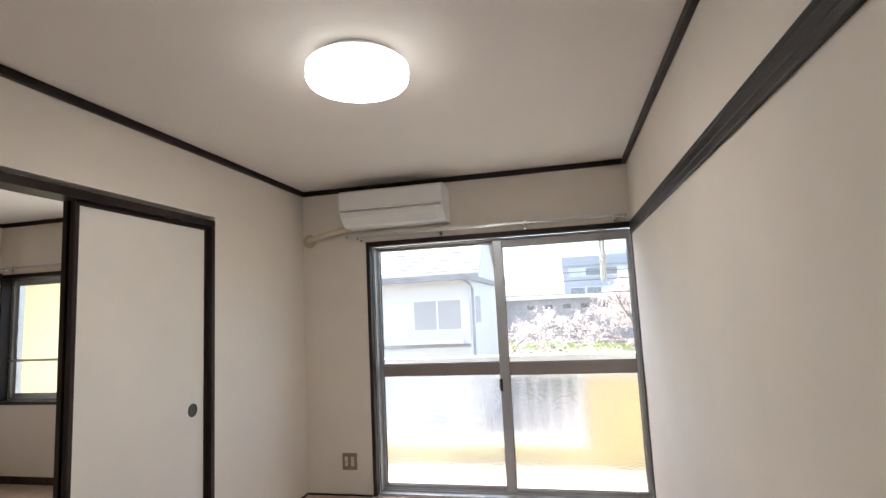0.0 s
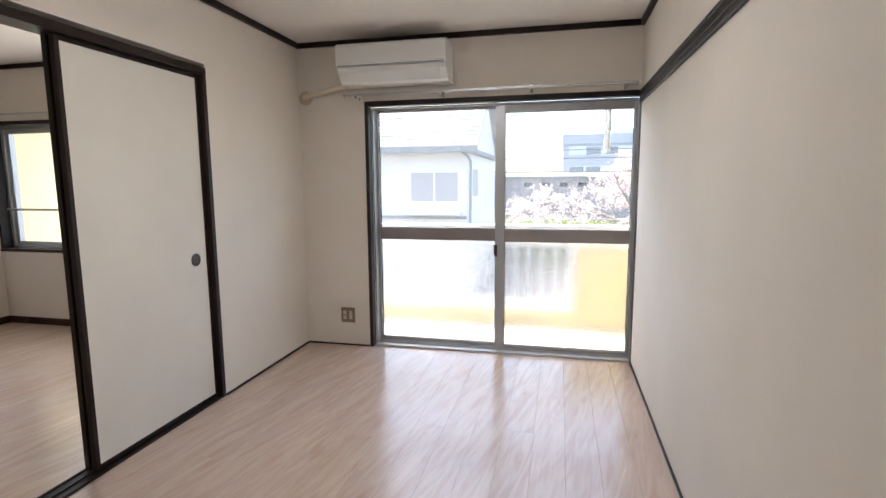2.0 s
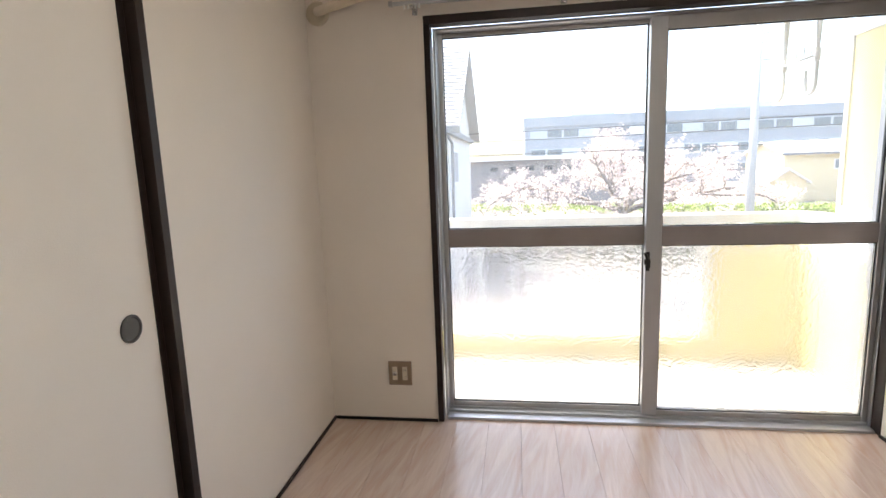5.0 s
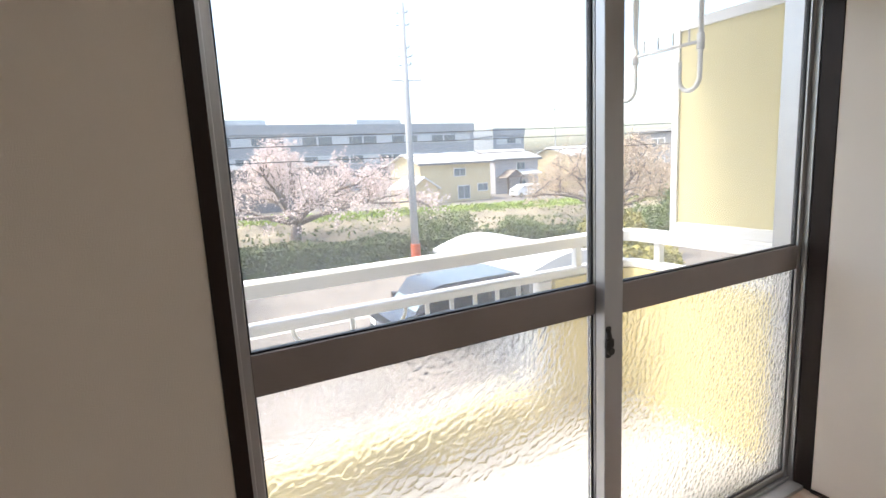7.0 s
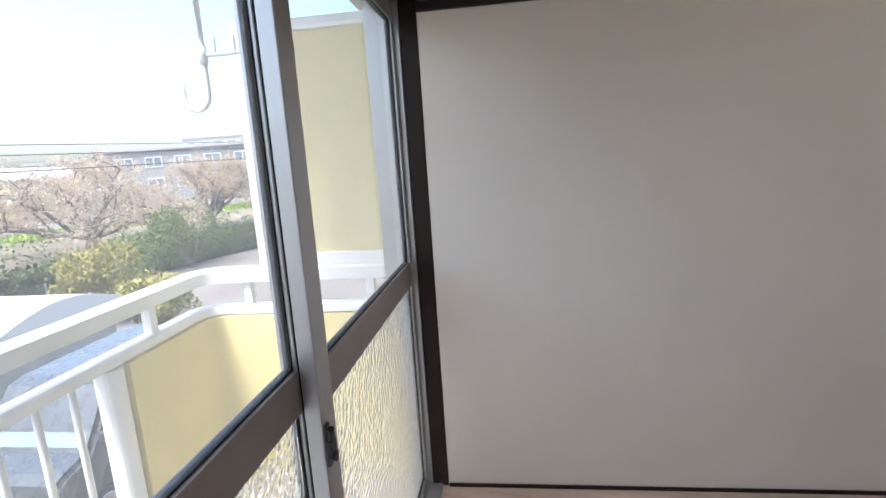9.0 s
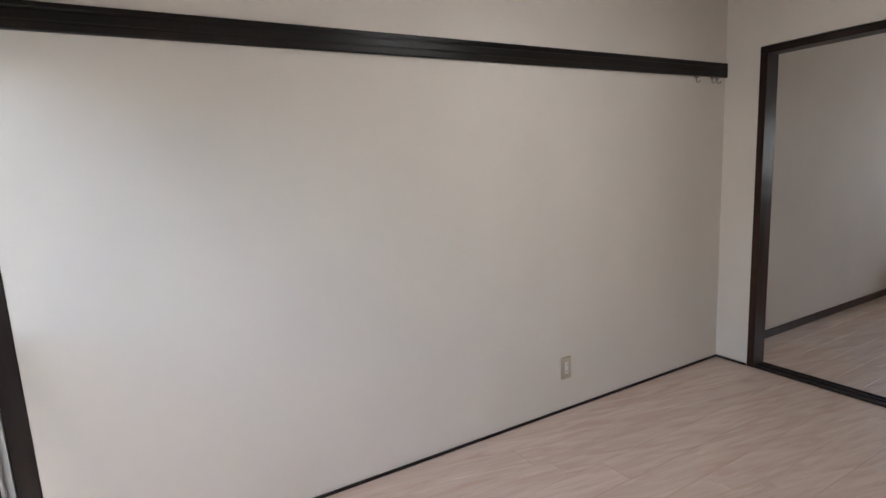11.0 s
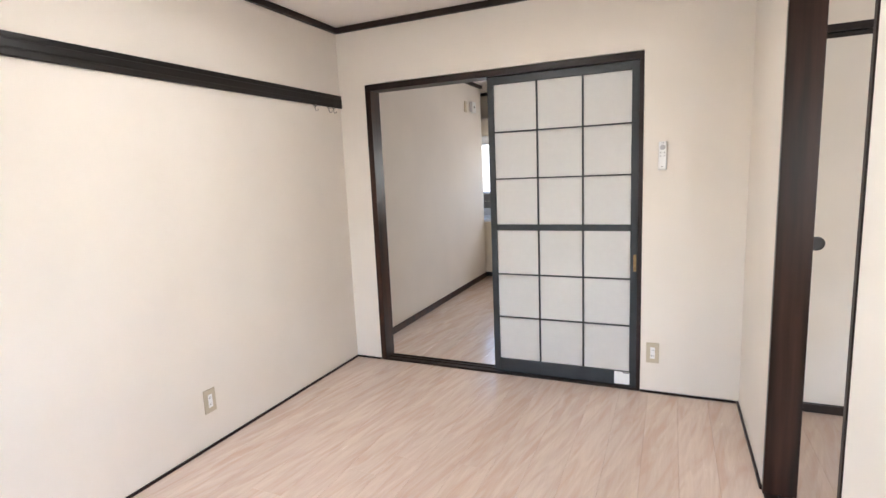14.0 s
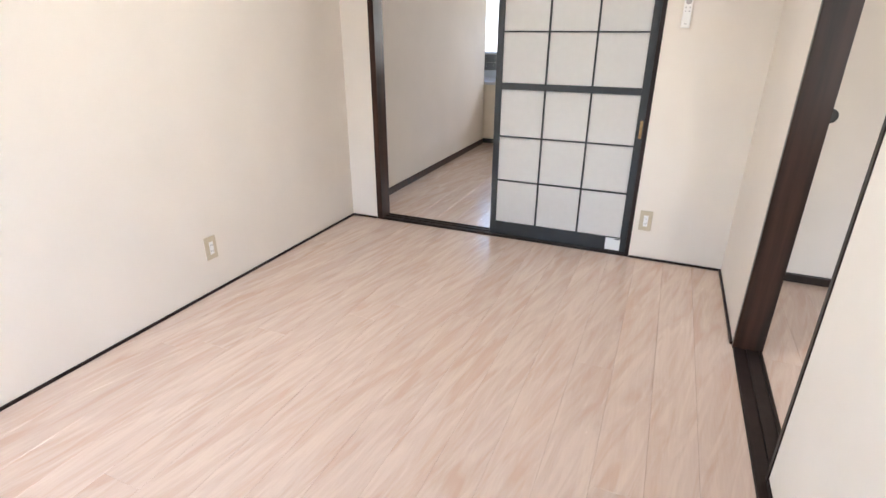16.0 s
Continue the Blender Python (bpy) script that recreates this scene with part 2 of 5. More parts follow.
RIM_GLOW = glowing("lamp_rim_glow", (1.0, 0.975, 0.94), 0.30)


# ---- mesh helpers ----
def box(bm, x0, y0, z0, x1, y1, z1, bevel=0.0):
    """A box into bm, with its edges rounded by bevel."""
    v = bmesh.ops.create_cube(bm, size=1.0, matrix=Matrix.LocRotScale(((x0 + x1) / 2, (y0 + y1) / 2, (z0 + z1) / 2), None, (abs(x1 - x0), abs(y1 - y0), abs(z1 - z0))))["verts"]
    if bevel:
        edges = {e for q in v for e in q.link_edges}
        bmesh.ops.bevel(bm, geom=list(edges), offset=bevel, segments=2, affect="EDGES", profile=0.6)
    return bm


def tube(bm, points, radius, sides=8, taper=None):
    """A round bar through the points."""
    rings = []
    for i, p in enumerate(points):
        p = Vector(p)
        a = Vector(points[max(i - 1, 0)])
        c = Vector(points[min(i + 1, len(points) - 1)])
        d = (c - a).normalized()
        u = d.orthogonal().normalized() if i == 0 else (u - d * u.dot(d)).normalized()
        w = d.cross(u)
        r = radius if taper is None else radius + (taper - radius) * i / (len(points) - 1)
        rings.append([bm.verts.new(p + (u * math.cos(k * math.tau / sides) + w * math.sin(k * math.tau / sides)) * r) for k in range(sides)])
    for a, b in zip(rings, rings[1:]):
        for k in range(sides):
            bm.faces.new((a[k], a[(k + 1) % sides], b[(k + 1) % sides], b[k]))
    bm.faces.new(reversed(rings[0]))
    bm.faces.new(rings[-1])
    return bm


def lathe(bm, profile, centre=(0, 0, 0), sides=32, axis="Z"):
    """A turned body: (radius, height) pairs round an axis."""
    rings = []
    for r, h in profile:
        ring = []
        for k in range(sides):
            a = k * math.tau / sides
            p = (r * math.cos(a), r * math.sin(a), h)
            if axis == "Y":
                p = (p[0], p[2], p[1])
            elif axis == "X":
                p = (p[2], p[0], p[1])
            ring.append(bm.verts.new(Vector(centre) + Vector(p)))
        rings.append(ring)
    for a, b in zip(rings, rings[1:]):
        for k in range(sides):
            bm.faces.new((a[k], a[(k + 1) % sides], b[(k + 1) % sides], b[k]))
    bm.faces.new(rings[0])
    bm.faces.new(rings[-1])
    bmesh.ops.recalc_face_normals(bm, faces=bm.faces)
    return bm


def prism(bm, outline, axis, a0, a1):
    """A flat outline (2D) drawn out along an axis from a0 to a1."""
    def p3(u, v, w):
        return {"X": (w, u, v), "Y": (u, w, v), "Z": (u, v, w)}[axis]
    a = [bm.verts.new(p3(u, v, a0)) for u, v in outline]
    b = [bm.verts.new(p3(u, v, a1)) for u, v in outline]
    n = len(outline)
    bm.faces.new(a)
    bm.faces.new(list(reversed(b)))
    for k in range(n):
        bm.faces.new((a[k], b[k], b[(k + 1) % n], a[(k + 1) % n]))
    bmesh.ops.recalc_face_normals(bm, faces=bm.faces)
    return bm


def part(name, bm, mat, parent=None, label="", smooth=False):
    """One mesh object from bm, under a thing or under a part."""
    me = bpy.data.meshes.new(name)
    bm.to_mesh(me)
    bm.free()
    me.materials.append(mat)
    if smooth:
        for f in me.polygons:
            f.use_smooth = True
    ob = new(name, me)
    if parent is not None:
        ob.parent = parent
        ob.matrix_parent_inverse = parent.matrix_world.inverted()
    if label:
        tagged(ob, label)
    return ob


def B():
    return bmesh.new()


def bar(name, x0, y0, z0, x1, y1, z1, mat, parent=None, bevel=0.002, label=""):
    return part(name, box(B(), x0, y0, z0, x1, y1, z1, bevel), mat, parent, label)


def thing(name, x, y, z, label, category, group=""):
    """An empty at the base of a thing; its parts hang under it."""
    e = new(name)
    e.empty_display_size = 0.1
    e.matrix_world = pose(x, y, z)
    bpy.context.view_layer.update()
    return tagged(e, label, category, group)


def structure(name, bm, mat, label):
    return tagged(part(name, bm, mat), label, kind="structure")


# ---- shell of the flat ----
XL, YW, H = -2.5, 3.612, 2.342          # main room: x from XL to 0, y from 0 to YW
X2 = -5.60                              # far wall of the second room
YK = -3.55                              # end wall of the kitchen
FACADE = 3.80

bm = B()
box(bm, 0, -2.95, -0.25, 0.12, YW, H + 0.02)
box(bm, 0.12, -2.95, -0.25, 0.62, -2.83, H + 0.02)
box(bm, 0.62, YK - 0.12, -0.25, 0.74, -2.83, H + 0.02)
box(bm, 0.03, YW, -0.25, 0.12, FACADE, H + 0.02)
structure("wall_east", bm, WALLPAPER, "cream textured wallpaper wall with a dark picture rail")

bm = B()                                # window wall, with both window openings
box(bm, XL - 0.055, YW, 0, -1.965, FACADE, H + 0.02)
box(bm, -1.965, YW, 1.895, 0.03, FACADE, H + 0.02)
# next room's opening widened on its unseen east side for extra light
box(bm, X2, YW, 0, -3.05, FACADE, 0.68)
box(bm, X2, YW, 1.86, -3.05, FACADE, H + 0.02)
box(bm, -3.05, YW, 0, XL - 0.055, FACADE, H + 0.02)
structure("wall_south", bm, WALLPAPER, "cream wallpaper wall round the balcony window")

bm = B()                                # wall to the second room, with the sliding-door opening
box(bm, XL - 0.11, 0, 0, XL, 0.838, H + 0.02)
box(bm, XL - 0.11, 2.527, 0, XL, YW, H + 0.02)
box(bm, XL - 0.11, 0.838, 1.965, XL, 2.527, H + 0.02)
structure("wall_west", bm, WALLPAPER, "cream wallpaper wall round the sliding paper doors")

bm = B()                                # back wall, with the kitchen door opening
box(bm, -0.21, -0.11, 0, 0, 0, H + 0.02)
box(bm, -2.5, -0.11, 0, -1.985, 0, H + 0.02)
box(bm, -1.985, -0.11, 1.95, -0.21, 0, H + 0.02)
structure("wall_north", bm, WALLPAPER, "cream wallpaper wall round the glazed kitchen door")

bm = B()                                # second room's back wall above and beside its closet
box(bm, X2, -0.11, 1.95, XL - 0.11, 0, H + 0.02)
box(bm, X2, -0.11, 0, -4.40, 0, 1.95)
box(bm, -2.66, -0.11, 0, XL - 0.0, -0.0, 1.95)
box(bm, X2, -0.72, 0, XL, -0.62, H)
structure("wall_closet", bm, WALLPAPER, "cream wallpaper wall round a closet in the next room")

bm = B()
box(bm, X2 - 0.12, -0.72, -0.25, X2, FACADE, H + 0.02)
structure("wall_far_west", bm, WALLPAPER, "cream wallpaper wall at the far side of the next room")

bm = B()                                # kitchen shell
box(bm, -3.2, YK - 0.12, 0, -2.65, YK, H + 0.02)
# window opening stretched west, out of view, to let more light in
box(bm, -2.65, YK - 0.12, 0, 0.62, YK, 1.02)
box(bm, -2.65, YK - 0.12, 1.70, 0.62, YK, H + 0.02)
box(bm, -3.3, YK - 0.12, 0, -3.2, -0.72, H + 0.02)
structure("wall_kitchen", bm, WALLPAPER, "plain wallpapered walls that close the kitchen")

bm = B()
box(bm, X2 - 0.12, YK - 0.12, H, 0.12, FACADE, H + 0.18)
box(bm, 0.12, YK - 0.12, H, 0.74, -2.83, H + 0.18)
structure("ceiling", bm, CEILING, "pale papered ceiling with a dark cornice")

bm = B()
box(bm, X2, YK, -0.25, 0, FACADE - 0.14, -0.014)
box(bm, 0, YK, -0.25, 0.62, -2.95, -0.014)
FLOOR = structure("floor", bm, CONCRETE, "pale oak laminate floor in narrow boards")


def trim(name, label, pieces, mat=DARK_WOOD):
    bm = B()
    for p in pieces:
        box(bm, *p, bevel=0.003)
    return structure(name, bm, mat, label)


c0, c1 = H - 0.038, H - 0.001
trim("trim_cornice", "dark stained wooden cornice under the ceiling", [
    (XL + 0.001, 0.001, c0, XL + 0.028, YW - 0.001, c1), (-0.028, 0.001, c0, -0.001, YW - 0.001, c1),
    (XL + 0.029, YW - 0.028, c0, -0.029, YW - 0.001, c1), (XL + 0.029, 0.001, c0, -0.029, 0.028, c1)])
trim("trim_cornice_side", "dark stained wooden cornice in the next room", [
    (X2 + 0.001, 0.001, c0, X2 + 0.028, YW - 0.001, c1), (XL - 0.138, 0.001, c0, XL - 0.111, YW - 0.001, c1),
    (X2 + 0.029, YW - 0.028, c0, XL - 0.139, YW - 0.001, c1), (X2 + 0.029, 0.001, c0, XL - 0.139, 0.028, c1)])
trim("trim_cornice_kitchen", "dark stained wooden cornice in the kitchen", [
    (-0.028, -2.949, c0, -0.001, -0.111, c1), (-3.19, YK + 0.001, c0, 0.619, YK + 0.028, c1)])
structure("trim_picture_rail", prism(B(), [(-0.001, 1.808), (-0.0121, 1.808), (-0.0149, 1.813), (-0.0149, 1.832), (-0.0132, 1.835), (-0.0132, 1.839), (-0.0149, 1.842), (-0.0149, 1.866), (-0.0121, 1.870), (-0.0121, 1.875), (-0.0143, 1.879), (-0.0143, 1.889), (-0.0121, 1.893), (-0.001, 1.893)], "Y", 0.001, YW - 0.002), DARK_RAIL, "broad black-brown grooved wooden picture rail on the wall")
trim("trim_picture_rail_side", "dark wooden picture rail in the next room", [(X2 + 0.001, 0.03, 1.79, X2 + 0.026, YW - 0.002, 1.875)], DARK_RAIL)
trim("baseboard", "thin black wooden strip along the foot of the walls", [
    (-0.012, 0.001, 0.0, -0.001, YW - 0.002, 0.013), (XL + 0.001, 0.001, 0, XL + 0.012, 0.837, 0.013),
    (XL + 0.001, 2.529, 0, XL + 0.012, YW - 0.001, 0.013), (XL + 0.013, YW - 0.012, 0, -1.967, YW - 0.001, 0.013),
    (XL + 0.013, 0.001, 0, -1.987, 0.012, 0.013), (-0.208, 0.001, 0, -0.013, 0.012, 0.013)])
trim("baseboard_side", "dark brown wooden skirting in the next room", [
    (X2 + 0.001, 0.001, 0, X2 + 0.012, YW - 0.001, 0.065), (X2 + 0.013, YW - 0.012, 0, XL - 0.112, YW - 0.001, 0.065)], POST_WOOD)
trim("baseboard_kitchen", "dark brown wooden skirting in the kitchen", [(-0.012, -2.949, 0, -0.001, -0.112, 0.06)], POST_WOOD)


# ---- balcony window ----
win = tagged(thing("window_1", -0.98, 3.72, 0, "two-leaf aluminium sliding balcony window with pebbled lower panes", "window"), kind="structure")
bar("wood_jamb", -1.965, YW - 0.006, 0, -1.937, 3.675, 1.858, DARK_WOOD, win)
bar("wood_jamb", -0.003, YW + 0.0005, 0.0, 0.029, 3.675, 1.858, DARK_WOOD, win)
bar("wood_head", -1.965, YW - 0.007, 1.858, -0.002, 3.675, 1.895, DARK_WOOD, win)
bar("frame_jamb", -1.936, 3.676, 0, -1.924, FACADE - 0.001, 1.857, ALU, win)
bar("frame_jamb", -0.006, 3.676, 0, 0.029, FACADE - 0.001, 1.857, ALU, win)
bar("frame_head", -1.923, 3.676, 1.846, -0.011, FACADE - 0.001, 1.857, ALU_DULL, win)
bm = B()
box(bm, -1.923, 3.635, 0.0, -0.007, FACADE - 0.001, 0.014, 0.002)
for yy in (3.686, 3.728, 3.766, 3.790):
    box(bm, -1.923, yy, 0.014, -0.011, yy + 0.006, 0.026)
part("frame_sill", bm, ALU, win)


def leaf(name, x0, x1, y, left_w, right_w, label, zt):
    """One sliding leaf: stiles, three rails, clear upper pane, pebbled lower pane."""
    s = part(name, box(box(B(), x0, y - 0.017, 0.026, x0 + left_w, y + 0.017, 1.845, 0.003), x1 - right_w, y - 0.017, 0.026, x1, y + 0.017, 1.845, 0.003), ALU, win, label)
    a, b = x0 + left_w, x1 - right_w
    bar("bottom_rail", a, y - 0.015, 0.027, b, y + 0.015, 0.050, ALU_DULL, s)
    bar("middle_rail", a, y - 0.016, 0.852, b, y + 0.016, 0.938, BRONZE_ALU, s)
    bar("top_rail", a, y - 0.015, zt, b, y + 0.015, 1.844, ALU_DULL, s)
    bm = B()
    for z in (0.050, 0.848, 0.938, zt - 0.004):
        box(bm, a, y - 0.008, z, b, y + 0.008, z + 0.004)
    for x in (a, b - 0.004):
        box(bm, x, y - 0.008, 0.054, x + 0.004, y + 0.008, zt - 0.004)
    part("gasket", bm, RUBBER, s)
    g = part("clear_pane", box(B(), a + 0.004, y - 0.0015, 0.942, b - 0.004, y + 0.0015, zt - 0.004), GLASS, s, "clear glass pane")
    g.visible_shadow = False
    g = part("pebbled_pane", box(B(), a + 0.004, y - 0.0025, 0.054, b - 0.004, y + 0.0025, 0.848), PEBBLE, s, "pebbled privacy glass pane")
    g.visible_shadow = False
    return s


outer = leaf("sliding_leaf", -1.922, -0.930, 3.750, 0.020, 0.056, "outer sliding leaf", 1.828)
for k in range(4):                      # dark draught seals in the grooves of the meeting stile
    bar("seal", -0.9845 + 0.013 * k, 3.7315, 0.03, -0.9785 + 0.013 * k, 3.7332, 1.842, RUBBER, outer, 0.0004)
inner = leaf("sliding_leaf", -0.988, -0.008, 3.712, 0.070, 0.022, "inner sliding leaf", 1.790)
bm = B()
box(bm, -0.987, 3.687, 0.735, -0.970, 3.6945, 0.825, 0.003)
box(bm, -0.996, 3.678, 0.765, -0.968, 3.689, 0.792, 0.004)
tube(bm, [(-0.980, 3.683, 0.790), (-0.994, 3.677, 0.822)], 0.007)
lathe(bm, [(0.0, -0.008), (0.011, -0.008), (0.011, 0.004), (0.0, 0.006)], (-0.981, 3.683, 0.758), 16, "Y")
part("crescent_lock", bm, BLACK, win, "black crescent lock with a steel pin")


# ---- sliding paper doors to the next room ----
door = tagged(thing("door_1", XL - 0.055, 1.68, 0, "dark wooden frame with two white sliding paper doors", "door"), kind="structure")
bar("jamb", XL - 0.112, 0.838, 0, XL + 0.004, 0.866, 1.904, POST_WOOD, door, label="brown grained wooden post")
bar("jamb", XL - 0.112, 2.497, 0, XL + 0.004, 2.527, 1.904, DARK_WOOD, door)
bar("head", XL - 0.112, 0.838, 1.904, XL + 0.005, 2.527, 1.943, DARK_WOOD, door)
bm = box(B(), XL - 0.110, 0.866, 0.0, XL + 0.002, 2.497, 0.004)
for xx in (XL - 0.110, XL - 0.060, XL - 0.012):
    box(bm, xx, 0.866, 0.004, xx + 0.012, 2.497, 0.010, 0.001)
part("sill", bm, DARK_WOOD, door, "black grooved door track")


def paper_door(x, y0, y1, z1, pull_y, along="y"):
    """A white paper sliding door with a dark border and a round recessed pull, in the plane x (or y)."""
    d = thing("paper_door", x if along == "y" else (y0 + y1) / 2, (y0 + y1) / 2 if along == "y" else x, 0.01,
              "white paper sliding door with black border and round pull", "sliding door", "paper sliding doors")

    def bx(bm, u0, z0, u1, z1_, d0, d1, bev=0.0):
        return box(bm, d0, u0, z0, d1, u1, z1_, bev) if along == "y" else box(bm, u0, d0, z0, u1, d1, z1_, bev)
    part("panel", bx(B(), y0 + 0.022, 0.032, y1 - 0.022, z1 - 0.022, x - 0.009, x + 0.009), FUSUMA, d)
    for u in (y0, y1 - 0.022):
        part("stile", bx(B(), u, 0.011, u + 0.022, z1, x - 0.013, x + 0.013, 0.002), DARK_WOOD, d)
    for z in (0.011, z1 - 0.022):
        part("rail", bx(B(), y0 + 0.022, z, y1 - 0.022, z + 0.022, x - 0.012, x + 0.012, 0.002), DARK_WOOD, d)
    for s in (1, -1):
        c = (x + s * 0.009, pull_y, 0.866) if along == "y" else (pull_y, x + s * 0.009, 0.90)
        bm = lathe(B(), [(0.036, 0.0), (0.036, s * 0.003), (0.030, s * 0.0035), (0.028, s * 0.001), (0.0005, s * 0.0008)], c, 28, "X" if along == "y" else "Y")
        part("pull", bm, BLACK, d, "round black recessed pull", smooth=False)
    return d


paper_door(XL - 0.040, 1.645, 2.496, 1.903, 2.385)
paper_door(XL - 0.084, 1.648, 2.495, 1.903, 1.76)

# ---- closet doors in the next room ----
closet = tagged(thing("door_2", -3.5, -0.05, 0, "dark wooden closet frame in the next room", "door frame"), kind="structure")
bar("jamb", -2.690, -0.10, 0, -2.660, 0.005, 1.92, DARK_WOOD, closet)
bar("jamb", -4.40, -0.10, 0, -4.370, 0.005, 1.92, DARK_WOOD, closet)
bar("head", -4.40, -0.10, 1.92, -2.660, 0.006, 1.956, DARK_WOOD, closet)
bar("sill", -4.37, -0.10, 0.0, -2.690, 0.004, 0.045, DARK_WOOD, closet)
paper_door(-0.030, -3.560, -2.692, 1.918, -2.815, "x")
paper_door(-0.072, -4.368, -3.500, 1.918, -4.25, "x")

# ---- glazed kitchen door ----
kd = tagged(thing("door_3", -1.1, -0.05, 0, "dark wooden frame of the sliding kitchen door", "door frame"), kind="structure")
bar("jamb", -0.252, -0.112, 0, -0.211, 0.006, 1.905, POST_WOOD, kd)
bar("jamb", -1.985, -0.112, 0, -1.962, 0.006, 1.905, DARK_WOOD, kd)
bar("head", -1.985, -0.112, 1.905, -0.211, 0.007, 1.945, DARK_WOOD, kd)
bm = box(B(), -1.962, -0.110, 0.0, -0.252, 0.004, 0.005)
for yy in (-0.110, -0.068, -0.014):
    box(bm, -1.962, yy, 0.005, -0.252, yy + 0.014, 0.012, 0.001)
part("sill", bm, DARK_WOOD, kd, "black grooved door track")

gd = thing("glazed_sliding_door", -1.5, -0.041, 0.012, "charcoal lattice sliding door with eighteen milky panes", "sliding door")
x0, x1, yd = -1.961, -1.074, -0.041
for a, b in ((x0, x0 + 0.040), (x1 - 0.038, x1)):
    bar("stile", a, yd - 0.016, 0.012, b, yd + 0.016, 1.903, CHARCOAL, gd)
bar("bottom_rail", x0 + 0.04, yd - 0.015, 0.012, x1 - 0.038, yd + 0.015, 0.100, CHARCOAL, gd)
bar("top_rail", x0 + 0.04, yd - 0.015, 1.858, x1 - 0.038, yd + 0.015, 1.903, CHARCOAL, gd)
bar("middle_rail", x0 + 0.04, yd - 0.015, 0.956, x1 - 0.038, yd + 0.015, 0.994, CHARCOAL, gd)
px0, px1 = x0 + 0.04, x1 - 0.038
pw = (px1 - px0) / 3
for i in (1, 2):
    bar("glazing_bar", px0 + i * pw - 0.005, yd - 0.010, 0.100, px0 + i * pw + 0.005, yd + 0.012, 1.858, CHARCOAL, gd, 0.001)
for zz in (0.100, 0.994):
    ph = ((0.956 if zz < 0.5 else 1.858) - zz) / 3
    for j in (1, 2):
        bar("glazing_bar", px0, yd - 0.011, zz + j * ph - 0.004, px1, yd + 0.0135, zz + j * ph + 0.004, CHARCOAL, gd, 0.001)
    for i in range(3):
        for j in range(3):
            part("pane", box(B(), px0 + i * pw, yd - 0.002, zz + j * ph, px0 + (i + 1) * pw, yd + 0.002, zz + (j + 1) * ph), MILKY, gd)
bar("pull", x0 + 0.006, yd + 0.0165, 0.72, x0 + 0.022, yd + 0.019, 0.82, BRASS, gd, 0.001, "small aged brass pull")
bm = box(B(), x0 + 0.036, yd + 0.0165, 0.020, x0 + 0.124, yd + 0.019, 0.098, 0.003)
part("roller_cover", bm, WHITE_PLASTIC, gd, "white plastic corner cover")
bar("roller_cover_catch", x0 + 0.038, yd + 0.019, 0.090, x0 + 0.074, yd + 0.021, 0.096, BLACK, gd, 0.0005)


# ---- fittings of the main room ----
cl = thing("ceiling_lamp", -1.212, 1.655, H - 0.001, "round white flush ceiling lamp, switched on", "ceiling lamp")
part("base", lathe(B(), [(0.10, H - 0.001), (0.145, H - 0.004), (0.15, H - 0.030), (0.175, H - 0.036), (0.12, H - 0.0365)], (-1.212, 1.655, 0), 48), WHITE_PLASTIC, cl, smooth=False)
part("rim", lathe(B(), [(0.150, H - 0.0375), (0.188, H - 0.038), (0.197, H - 0.046), (0.199, H - 0.070), (0.1965, H - 0.090), (0.185, H - 0.0905)], (-1.212, 1.655, 0), 64), RIM_GLOW, cl, "softly glowing white acrylic rim", smooth=True)
part("diffuser", lathe(B(), [(0.170, H - 0.0908), (0.196, H - 0.0912), (0.188, H - 0.104), (0.15, H - 0.118), (0.08, H - 0.125), (0.001, H - 0.126)], (-1.212, 1.655, 0), 64), GLOW, cl, "glowing white acrylic diffuser", smooth=True)

ac = thing("air_conditioner", -1.675, YW, 1.985, "white wall-mounted air conditioner with closed flap", "air conditioner")
ax0, ax1 = -2.070, -1.284
prof = [(YW - 0.002, 1.990), (YW - 0.002, 2.255), (3.385, 2.255), (3.366, 2.248), (3.360, 2.236), (3.356, 2.10), (3.372, 2.094), (3.378, 2.060), (3.440, 2.000), (3.470, 1.990)]
part("body", prism(B(), prof, "X", ax0, ax1), WHITE_PLASTIC, ac)
part("front_panel", prism(B(), [(3.3555, 2.108), (3.3495, 2.116), (3.3505, 2.232), (3.3590, 2.246), (3.3615, 2.244)], "X", ax0 + 0.002, ax1 - 0.002), WHITE_PLASTIC, ac)
part("flap", prism(B(), [(3.368, 2.088), (3.362, 2.090), (3.371, 2.058), (3.434, 1.998), (3.439, 2.002)], "X", ax0 + 0.03, ax1 - 0.05), WHITE_PLASTIC, ac)
bar("panel_groove", ax0 + 0.012, 3.3545, 2.0975, ax1 - 0.012, 3.3600, 2.1045, ALU_DULL, ac, 0.0005)
bm = B()
for k in range(5):
    box(bm, ax1 - 0.30, 3.377 + 0.0118 * k, 2.052 - 0.0115 * k, ax1 - 0.052, 3.3795 + 0.0118 * k, 2.0545 - 0.0115 * k)
part("flap_grooves", bm, ALU_DULL, ac)
bar("display_strip", ax1 - 0.075, 3.362, 2.062, ax1 - 0.022, 3.3745, 2.088, WHITE_PLASTIC, ac, 0.003)
pp = [(-2.06, 3.54, 2.005), (-2.14, 3.545, 1.993), (-2.26, 3.555, 1.972), (-2.38, 3.570, 1.950), (-2.435, 3.590, 1.942), (-2.445, YW + 0.01, 1.940)]
part("pipe", tube(B(), pp, 0.021, 14), CREAM_PLASTIC, ac, "cream taped refrigerant pipe", smooth=True)
